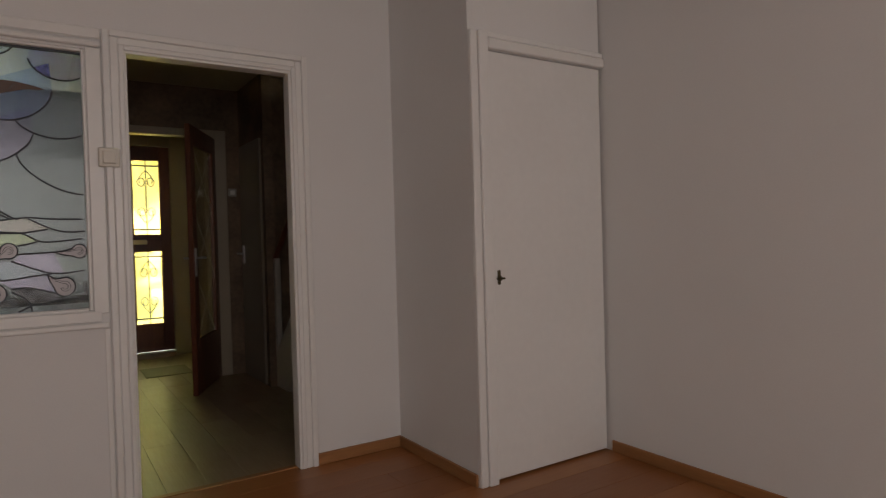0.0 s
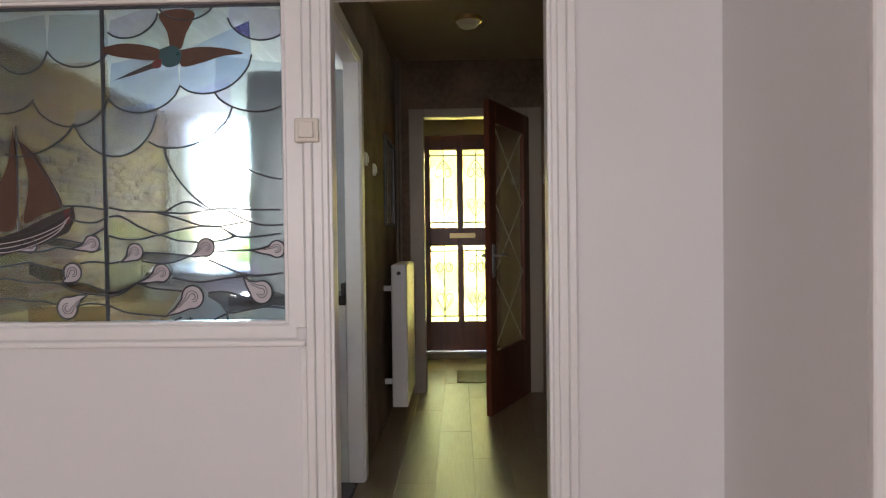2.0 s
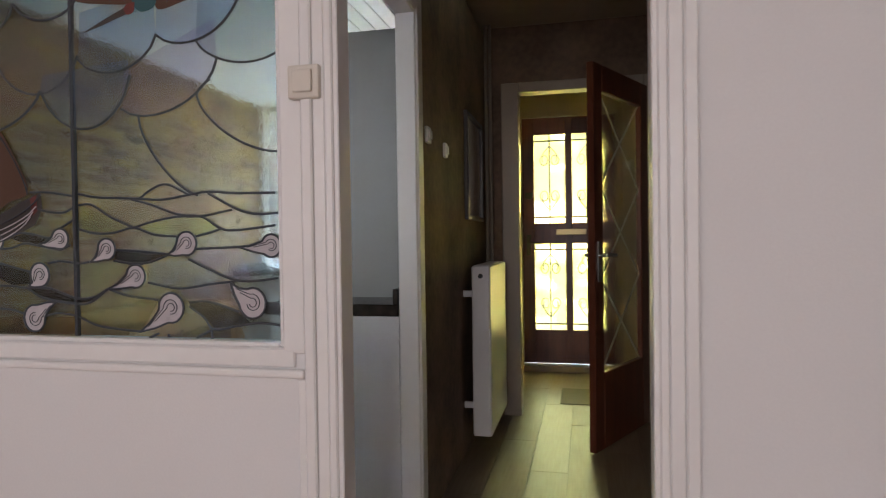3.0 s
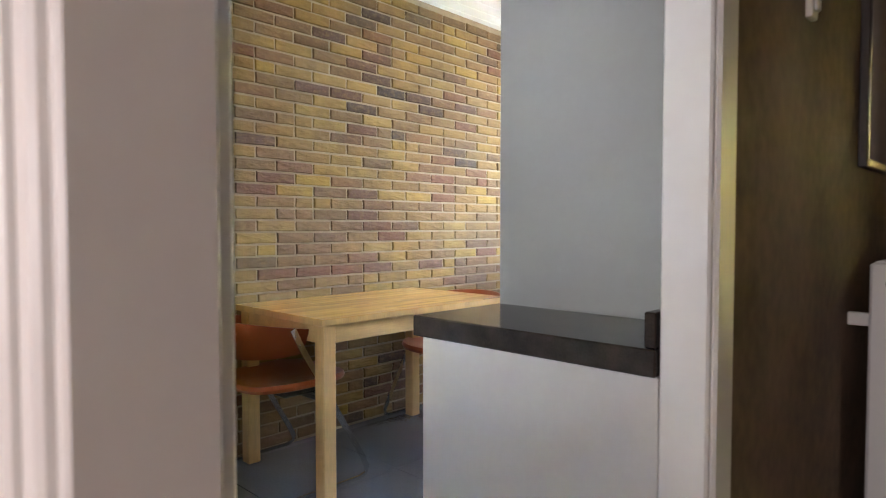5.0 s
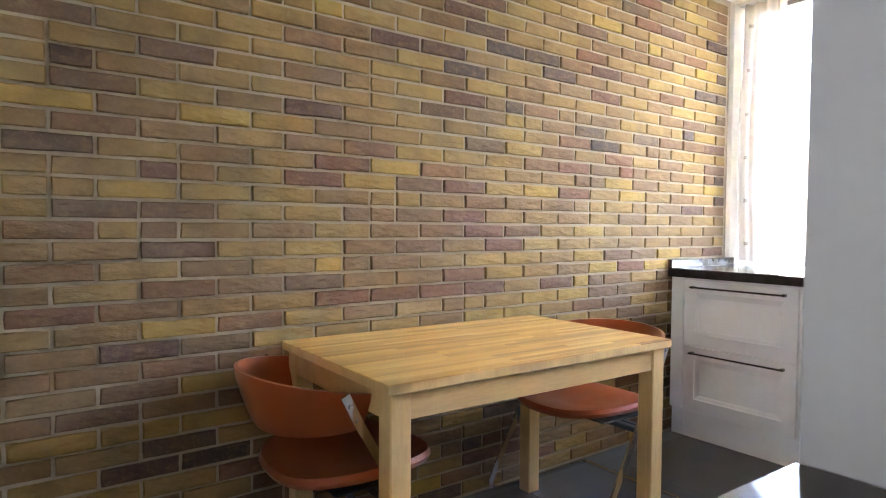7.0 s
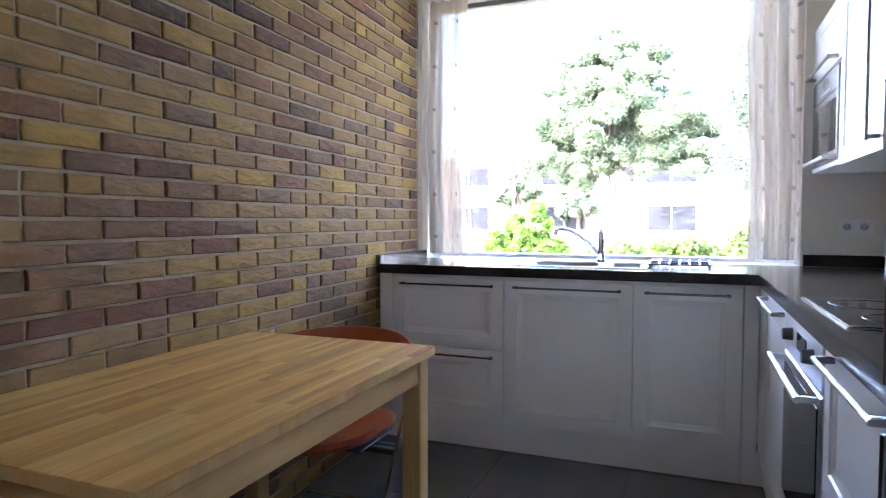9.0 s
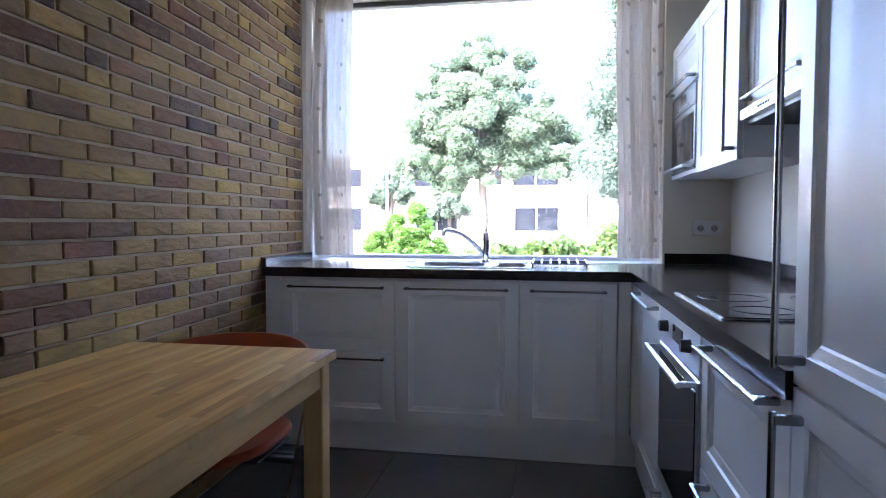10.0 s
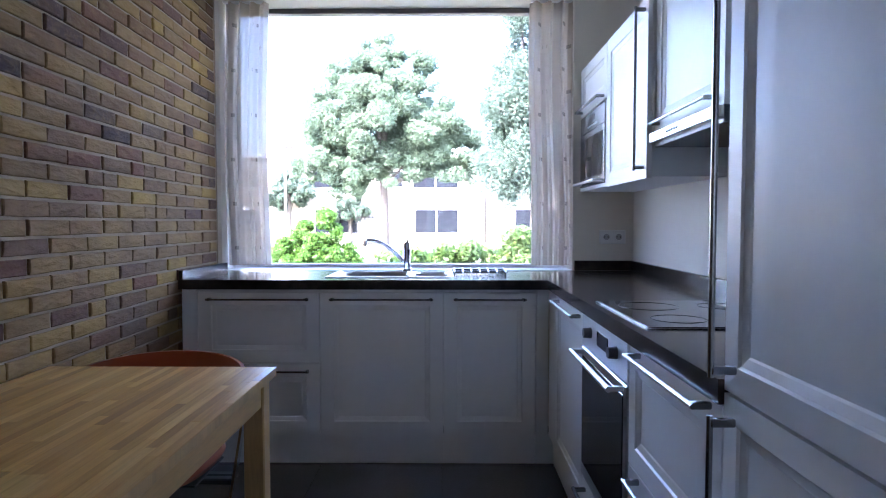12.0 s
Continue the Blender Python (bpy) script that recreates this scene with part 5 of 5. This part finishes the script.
# cupboard door and the foot of the stairs
cd = thing("hall_cupboard_door", "closed dull brown flush door on the hall side wall", "door")
part("leaf", boxed(1.186, 1.208, 1.99, 2.58, 0.01, 2.04, 0.003), surface("taupe_gloss", (0.26, 0.22, 0.17), 0.4, var=0.1), cd)
bm = boxed(1.176, 1.187, 2.49, 2.53, 1.0, 1.16, 0.002)
rod(bm, (1.13, 2.51, 1.09), (1.18, 2.51, 1.09), 0.008)
tube(bm, [(1.132, 2.51, 1.09), (1.130, 2.46, 1.092), (1.134, 2.40, 1.088)], 0.008, 8)
part("door_handle", bm, steel, cd, "steel lever handle")

stairs = thing("staircase", "steep closed staircase with pale painted steps and a dark handrail", "staircase")
tread_paint = surface("stair_paint", (0.50, 0.47, 0.42), 0.5, var=0.15)
for k in range(7):
    part("step", boxed(1.31, 2.22, 1.70 - 0.215 * k, 1.86 - 0.215 * k + 0.04, 0.188 * k + 0.15, 0.188 * k + 0.188, 0.008), tread_paint, stairs)
    part("riser", boxed(1.31, 2.22, 1.855 - 0.215 * k, 1.872 - 0.215 * k, 0.188 * k, 0.188 * k + 0.15), tread_paint, stairs)
bm = bmesh.new()
plate(bm, [(1.265, 1.93, 0.0), (1.265, 1.93, 0.24), (1.265, 1.84, 0.36), (1.265, 0.12, 1.86), (1.265, 0.12, 1.55), (1.265, 1.66, 0.0)], (0.040, 0, 0))
part("stringer", bm, tread_paint, stairs)
bm = bmesh.new()
tube(bm, [(1.285, 1.93, 1.06), (1.285, 1.86, 1.11), (1.285, 1.70, 1.25), (1.285, 0.16, 2.42)], 0.024, 10)
part("handrail", bm, mahogany, stairs, "dark wooden handrail", True)
bm = boxed(1.262, 1.308, 1.885, 1.93, 0.24, 1.05, 0.006)
part("newel", bm, tread_paint, stairs)

# ---- outdoors ----
GZ = -0.16
grass = surface("lawn", (0.17, 0.175, 0.11), 0.9, var=0.4, coarse=0.8, fine=30, bump=0.6)
asphalt = surface("asphalt", (0.055, 0.055, 0.056), 0.9, var=0.2, coarse=0.6, fine=60, bump=0.3)
paving = surface("pavement_tiles", (0.34, 0.33, 0.31), 0.9, var=0.15, coarse=1.0, fine=20, bump=0.3)
pale_brick = surface("pale_house_brick", (0.42, 0.37, 0.31), 0.9, var=0.12, coarse=0.5, fine=14, bump=0.3)
bm = boxed(-250, 250, 4.6, 420, GZ - 0.3, GZ)
box(bm, -250, 250, -250, -6.1, GZ - 0.3, GZ)
setting("ground", bm, grass, "lawn and front gardens reaching to the horizon", "ground")
setting("road", boxed(-200, 200, 16.0, 22.0, GZ + 0.001, GZ + 0.012), asphalt, "grey asphalt street", "road")
setting("pavement", boxed(-200, 200, 14.0, 15.98, GZ + 0.002, GZ + 0.12, 0.01), paving, "pale paved footpath with a kerb", "pavement")
setting("pavement", boxed(-200, 200, 22.02, 25.0, GZ + 0.002, GZ + 0.12, 0.01), paving, "pale paved footpath with a kerb", "pavement")


def foliage(name, a, b, c):
    m, nt, bs = nodes_of(name)
    col = ramp(nt, random_of(nt, True), ((0.0, a), (0.5, b), (1.0, c)))
    nt.links.new(col, bs.inputs["Base Color"])
    bs.inputs["Roughness"].default_value = 0.55
    t = nt.nodes.new("ShaderNodeBsdfTranslucent")
    nt.links.new(col, t.inputs[0])
    x = nt.nodes.new("ShaderNodeMixShader")
    x.inputs[0].default_value = 0.58
    nt.links.new(bs.outputs[0], x.inputs[1])
    nt.links.new(t.outputs[0], x.inputs[2])
    nt.links.new(x.outputs[0], nt.nodes["Material Output"].inputs[0])
    return m


street_leaf = foliage("street_tree_leaf", (0.10, 0.145, 0.085), (0.125, 0.175, 0.105), (0.15, 0.205, 0.13))
dark_leaf = foliage("dark_tree_leaf", (0.085, 0.125, 0.085), (0.105, 0.15, 0.105), (0.13, 0.175, 0.125))
conifer_leaf = foliage("conifer_leaf", (0.045, 0.11, 0.015), (0.075, 0.165, 0.02), (0.12, 0.235, 0.03))
hedge_leaf = foliage("hedge_leaf", (0.05, 0.10, 0.025), (0.09, 0.16, 0.04), (0.18, 0.24, 0.06))
bark = surface("bark", (0.085, 0.07, 0.055), 0.9, var=0.4, coarse=6, fine=40, bump=0.8)


def leaf_cloud(name, clumps, count, size, material, parent, seed, droop=0.0):
    """A crown of single leaves scattered round clump centres (x, y, z, radius)."""
    g = np.random.default_rng(seed)
    cl = np.array(clumps)
    w = cl[:, 3] ** 2
    pick = g.choice(len(cl), size=count, p=w / w.sum())
    d = g.normal(size=(count, 3))
    d /= np.linalg.norm(d, axis=1)[:, None]
    r = cl[pick, 3] * g.uniform(0.35, 1.08, count) ** 0.6
    p = cl[pick, :3] + d * r[:, None] * np.array([1, 1, 0.8])
    p[:, 2] -= droop * g.uniform(0, 1, count) ** 2
    a = g.normal(size=(count, 3))
    a /= np.linalg.norm(a, axis=1)[:, None]
    b = np.cross(a, d + 0.6 * g.normal(size=(count, 3)))
    b /= np.linalg.norm(b, axis=1)[:, None] + 1e-9
    s = size * g.uniform(0.6, 1.35, count)[:, None]
    v = np.stack([p - a * s, p + b * s * 0.55, p + a * s, p - b * s * 0.55], 1).reshape(-1, 3)
    f = np.arange(count * 4).reshape(-1, 4)
    me = bpy.data.meshes.new(name)
    me.from_pydata(v.tolist(), [], f.tolist())
    me.materials.append(material)
    ob = new(name, me)
    ob.parent = parent
    return ob


def tree(label, at, trunk_h, trunk_r, lobes, leaves, size, material, seed, droop=0.0):
    t = thing("tree", label, "tree", at)
    rnd = random.Random(seed)
    bm = bmesh.new()
    top = max(z + r for x, y, z, r in lobes)
    tube(bm, [(0, 0, 0), (0.03, 0.02, trunk_h * 0.5), (0.0, 0.0, trunk_h), (0.1, 0.05, (trunk_h + top) / 2)], trunk_r, 12)
    for v in bm.verts:
        k = 1.15 - 0.55 * min(1, v.co.z / top)
        v.co.x *= k
        v.co.y *= k
    part("trunk", bm, bark, t, smooth=True)
    clumps = []
    for x, y, z, r in lobes:
        bm = bmesh.new()
        z0 = trunk_h * rnd.uniform(0.85, 1.2)
        tube(bm, [(0, 0, min(z0, z)), (x * 0.45, y * 0.45, (z0 + z) / 2), (x * 0.9, y * 0.9, z)], trunk_r * 0.33, 7)
        part("limb", bm, bark, t, smooth=True)
        for _ in range(14):
            d = Vector((rnd.gauss(0, 1), rnd.gauss(0, 1), rnd.gauss(0, 1))).normalized() * r * rnd.uniform(0.45, 1.0)
            clumps.append((x + d.x, y + d.y, z + d.z * 0.8, r * rnd.uniform(0.22, 0.42)))
    leaf_cloud("crown", clumps, leaves, size, material, t, seed, droop)
    return t


tree("broad street tree with a pale green rounded crown", (-4.1, 28.5, GZ), 3.4, 0.19,
     ((-2.0, 0, 4.7, 1.7), (0.2, 0.3, 5.4, 1.9), (1.9, -0.2, 4.6, 1.5), (-0.6, 0, 7.6, 1.7), (0.8, 0.2, 8.2, 1.4), (3.5, 0.1, 4.5, 1.35), (-2.9, 0.3, 3.8, 1.2), (1.0, -0.6, 3.8, 1.3), (-0.2, -1.0, 6.4, 1.8), (-2.0, 0, 6.5, 1.5), (1.5, 0.2, 6.6, 1.6), (-0.9, -0.5, 4.3, 1.7), (2.6, -0.4, 5.4, 1.3), (-1.5, -0.6, 3.4, 1.1), (3.9, 0, 3.7, 0.9), (0.2, 0, 7.0, 1.7), (2.2, 0, 5.7, 1.5), (-0.2, 0.2, 8.5, 1.1), (-1.6, 0.1, 7.4, 1.2), (-2.6, -0.3, 5.4, 1.3), (3.1, -0.3, 4.0, 1.1), (0.3, 0.1, 8.95, 0.85), (-0.5, 0.1, 8.8, 0.8)), 190000, 0.068, street_leaf, 4)
tree("tall drooping birch tree beside the street", (1.75, 22.0, GZ), 3.0, 0.16,
     ((-0.7, 0, 4.2, 1.2), (0.3, 0.2, 5.4, 1.5), (-0.4, 0.1, 6.8, 1.4), (0.5, -0.2, 8.0, 1.5), (1.3, 0.2, 4.6, 1.4), (1.6, 0, 6.6, 1.6), (-1.3, -0.2, 3.3, 0.9), (0.0, 0, 3.4, 1.2), (-1.0, 0, 5.6, 1.1), (-0.6, 0.1, 8.9, 1.0)), 80000, 0.06, dark_leaf, 9, 0.8)
tree("dark distant garden tree", (-10.8, 38.0, GZ), 1.6, 0.14, ((-0.5, 0, 2.9, 1.0), (0.5, 0, 3.2, 1.1), (0.0, 0.2, 4.0, 0.8)), 3500, 0.16, dark_leaf, 13)
tree("dark distant garden tree", (-7.2, 38.5, GZ), 1.2, 0.12, ((-0.4, 0, 1.9, 0.9), (0.6, 0, 2.2, 0.9)), 2500, 0.16, dark_leaf, 17)

conifer = thing("conifer_shrub", "bright green rounded dwarf conifer in the front garden", "shrub", (-2.60, 7.35, GZ))
rnd = random.Random(2)
cl = []
for px, py, ph, pr in ((0.10, 0.0, 1.50, 0.26), (-0.16, 0.06, 1.36, 0.26), (-0.36, -0.04, 1.18, 0.24), (0.34, 0.03, 1.10, 0.22), (-0.02, -0.18, 1.22, 0.25), (0.20, -0.16, 1.06, 0.22), (-0.28, -0.18, 0.98, 0.22)):
    for k in range(150):
        a, h = rnd.uniform(0, 6.28), ph * rnd.uniform(0.05, 1.0) ** 0.8
        rr = (pr + 0.05) * (1 - (h / (ph * 1.04)) ** 2.2) ** 0.8 * rnd.uniform(0.35, 1.05)
        cl.append((px + rr * math.cos(a), py + rr * math.sin(a), h, 0.062))
bm = bmesh.new()
rod(bm, (0, 0, 0), (0, 0, 1.2), 0.05, 0.015)
part("trunk", bm, bark, conifer)
leaf_cloud("crown", cl, 95000, 0.016, conifer_leaf, conifer, 21)


def shrub(at, w, h, seed, leaves=5000, size=0.03):
    s = thing("garden_shrub", "loose leafy green shrub in the front garden bed", "shrub", at, group="front garden shrubs")
    rnd = random.Random(seed)
    cl = []
    bm = bmesh.new()
    for k in range(16):
        x, y, z = rnd.uniform(-w, w), rnd.uniform(-0.25, 0.25), rnd.uniform(0.25, 1.0) * h
        cl.append((x, y, z, rnd.uniform(0.10, 0.17)))
        tube(bm, [(x * 0.3, y * 0.3, 0), (x * 0.7, y * 0.7, z * 0.6), (x, y, z)], 0.006, 5)
    part("stems", bm, bark, s)
    leaf_cloud("leaves", cl, leaves, size, hedge_leaf, s, seed)


for k, (x, y, w, h) in enumerate(((-2.75, 6.9, 0.25, 0.70), (-2.05, 7.1, 0.32, 0.98), (-1.60, 7.2, 0.32, 1.05), (-1.15, 7.3, 0.32, 1.10), (-0.70, 7.2, 0.34, 1.18), (-0.25, 7.3, 0.34, 1.24), (0.20, 7.2, 0.34, 1.15), (0.65, 7.4, 0.35, 1.15))):
    shrub((x, y, GZ), w, h, 31 + k)

# terrace of houses across the street
win_frame = surface("white_window_frame", (0.75, 0.74, 0.72), 0.5)
house_glass = surface("house_window_glass", (0.014, 0.016, 0.020), 0.5, var=0.3, bump=0, spec=0.03)
roof_felt = surface("roof_felt", (0.12, 0.11, 0.11), 0.9)


def house(x, y, tint):
    h = thing("terraced_house", "pale brick terraced house with a flat roof and wide windows", "house", (x, y, GZ), group="terraced houses")
    part("wall", boxed(-3.0, 3.0, 0.0, 8.0, 0, 5.25), tint, h)
    part("roof", boxed(-3.04, 3.04, -0.25, 8.2, 5.25, 5.50, 0.02), win_frame, h, "white roof edge")
    for x0, x1, z0, z1 in ((-1.42, 1.42, 3.40, 4.70), (-1.30, 1.42, 0.66, 2.24), (-2.75, -1.95, 3.45, 4.55)):
        f = part("window", boxed(x0, x1, -0.06, 0.002, z0, z1, 0.01), win_frame, h, "white framed window")
        n = max(1, round((x1 - x0) / 1.3))
        for k in range(n):
            a, b = x0 + 0.06 + k * (x1 - x0 - 0.06) / n, x0 + (k + 1) * (x1 - x0 - 0.06) / n
            part("pane", boxed(a, b, -0.075, -0.058, z0 + 0.08, z1 - 0.08), house_glass, f)
        part("sill", boxed(x0 - 0.05, x1 + 0.05, -0.14, -0.002, z0 - 0.08, z0 - 0.002), win_frame, f)
    part("door", boxed(1.75, 2.65, -0.05, 0.002, 0.05, 2.15, 0.01), surface("house_door", (0.25, 0.27, 0.30), 0.4), h, "grey front door")


for k in range(-3, 4):
    house(-2.0 + k * 6.1, 38.6, pale_brick)

rail = thing("railing_fence", "tall slatted brown fence before the houses", "fence", (-5.7, 31.0, GZ))
# Brown darkened well below the slats' own tone: backlit shade in the colour.
iron = surface("backlit_fence_brown", (0.035, 0.027, 0.02), 0.7)
for z in (0.30, 1.60):
    part("rail", boxed(0, 2.0, 0.0105, 0.045, z, z + 0.06), iron, rail)
for k in range(11):
    part("bar", boxed(k * 0.196, k * 0.196 + 0.045, -0.01, 0.01, 0.0, 1.74), iron, rail)

lamp_post = thing("street_lamp", "slim pale street lamp post with a small dark lantern", "street lamp", (-8.9, 30.0, GZ))
bm = bmesh.new()
rod(bm, (0, 0, 0), (0, 0, 4.9), 0.06, 0.04)
part("pole", bm, win_frame, lamp_post)
part("lantern", boxed(-0.05, 0.42, -0.09, 0.09, 4.86, 4.98, 0.03), iron, lamp_post)

# ---- pieces of floors and walls ----
def share(name, mesh, parent, m):
    ob = new(name, mesh)
    ob.parent = parent
    ob.matrix_basis = m
    return ob


# kitchen tiles
TS = 0.6
tile_mesh = mesh_of("tile", boxed(-TS / 2 + 0.002, TS / 2 - 0.002, -TS / 2 + 0.002, TS / 2 - 0.002, -0.008, 0.0, 0.0015), tile_stone)
edge_tile = mesh_of("tile", boxed(-TS / 2 + 0.002, TS / 2 - 0.072, -TS / 2 + 0.002, TS / 2 - 0.002, -0.008, 0.0, 0.0015), tile_stone)
for i in range(4):
    for j in range(7):
        share("tile", edge_tile if i == 3 else tile_mesh, floor_kitchen, pose(-2.1 + i * TS, 0.29 + j * TS, 0))


# laminate planks of living room and hall
PW = 0.19
plank_mesh = mesh_of("plank", boxed(-0.64 + 0.0006, 0.64 - 0.0006, -PW / 2 + 0.0006, PW / 2 - 0.0006, -0.008, 0.0, 0.0008), living_planks)
rnd = random.Random(8)
for j in range(30):
    y = 0.048 - PW / 2 - j * PW
    x = LX0 - rnd.uniform(0, 1.2)
    while x < LX1 and y > LY0:
        if x > LX0 - 0.05 and x + 1.28 < LX1 + 0.16:
            share("plank", plank_mesh, floor_living, pose(x + 0.64, y, 0))
        elif x + 1.28 > LX0 and x < LX1:
            a, b = max(x, LX0), min(x + 1.28, LX1)
            if b - a > 0.02:
                me = mesh_of("plank", boxed(a - (a + b) / 2 + 0.0006, b - (a + b) / 2 - 0.0006, -PW / 2 + 0.0006, PW / 2 - 0.0006, -0.008, 0.0), living_planks)
                share("plank", me, floor_living, pose((a + b) / 2, y, 0))
        x += 1.28
hall_mesh = mesh_of("plank", boxed(-PW / 2 + 0.0006, PW / 2 - 0.0006, -0.64 + 0.0006, 0.64 - 0.0006, -0.008, 0.0, 0.0008), hall_planks)
for i in range(8):
    x = HX + PW / 2 - 0.02 + i * PW
    y = 0.052 - (i * 0.47) % 1.28
    while y < 4.0:
        a, b = max(y, 0.052), min(y + 1.28, 4.1)
        if b - a > 0.02:
            me = hall_mesh if b - a > 1.279 else mesh_of("plank", boxed(-PW / 2 + 0.0006, PW / 2 - 0.0006, a - (a + b) / 2 + 0.0006, b - (a + b) / 2 - 0.0006, -0.008, 0.0), hall_planks)
            share("plank", me, floor_hall, pose(x, (a + b) / 2, 0))
        y += 1.28
setting("trim_2", boxed(DW[0] + 0.012, DW[1] - 0.012, 0.03, 0.07, -0.002, 0.004, 0.002), skirting_wood, "brown threshold strip between living room and hall", "threshold")

# bricks: each course on a half bond with a little wildness
CH, CL, JT = 0.0600, 0.2235, 0.0105


def rough_brick(length, seed):
    """A hand-moulded brick face: a bevelled block with uneven corners, its face towards +x."""
    rnd = random.Random(seed)
    bm = bmesh.new()
    hl, hh = (length - JT) / 2, (CH - JT) / 2
    rings = []
    for d, s in ((-0.012, 0.0), (-0.0025, 0.0), (0.0, 0.003)):
        ring = []
        for k in range(10):
            u, v = ((-1, -1), (-0.4, -1), (0.3, -1), (1, -1), (1, 0), (1, 1), (0.35, 1), (-0.3, 1), (-1, 1), (-1, 0))[k]
            rnd2 = random.Random(seed * 31 + k)
            j = rnd2.uniform(-0.0016, 0.0016)
            ring.append(bm.verts.new((d + (rnd.uniform(-0.0012, 0.0012) if s else 0), u * (hl - s) + j, v * (hh - s) + rnd2.uniform(-0.0014, 0.0014))))
        rings.append(ring)
    for a, b in zip(rings, rings[1:]):
        for k in range(10):
            bm.faces.new((a[k], a[(k + 1) % 10], b[(k + 1) % 10], b[k]))
    c = bm.verts.new((0.0015 + rnd.uniform(-0.001, 0.0015), rnd.uniform(-0.03, 0.03), 0))
    for k in range(10):
        bm.faces.new((rings[-1][k], rings[-1][(k + 1) % 10], c))
    return bm


kinds = {}
for n, l in (("full", CL), ("half", CL / 2)):
    kinds[n] = (l, [mesh_of("brick", rough_brick(l, 40 + 7 * k + len(n)), brick_pieces) for k in range(6)])
rnd = random.Random(77)
near, far = [], []
courses = int((CEIL - 0.03) / CH)
for row in range(courses):
    z = 0.011 + CH * (row + 0.5)
    y = 0.1055 - (CL / 2 if row % 2 else 0)
    while y < WIN:
        pieces = [("full", y)] if rnd.random() > 0.05 else [("half", y), ("half", y + CL / 2)]
        if y < 0.10:
            pieces = [("half", y + CL / 2)]
        elif y + CL > WIN + 0.004:
            pieces = [("half", y)]
        for kind, y0 in pieces:
            l = kinds[kind][0]
            if y0 + l < WIN + 0.004:
                place = (kind, rnd.randrange(6), y0 + l / 2, z)
                (near if 0.75 < z < 2.0 and 0.75 < y0 < 3.05 else far).append(place)
        y += CL
extra = near[300:]
for kind, k, y, z in near[:300]:
    share("brick", kinds[kind][1][k], wall_brick, pose(BRICK, y, z) @ Matrix.Translation((0.0028 * ((k * 7) % 5 - 2) / 2 + 0.001, 0, 0)))
verts, faces = [], []
for kind, k, y, z in far + extra:
    me = kinds[kind][1][k]
    base = len(verts)
    off = 0.0028 * ((k * 7) % 5 - 2) / 2 + 0.001
    verts += [(v.co.x + BRICK + off, v.co.y + y, v.co.z + z) for v in me.vertices]
    faces += [tuple(base + i for i in p.vertices) for p in me.polygons]
me = bpy.data.meshes.new("bricks")
me.from_pydata(verts, [], faces)
me.materials.append(brick_rest)
rest = new("bricks", me)
rest.parent = wall_brick
tagged(rest, "rest of the rough yellow brown brickwork", kind="stuff")
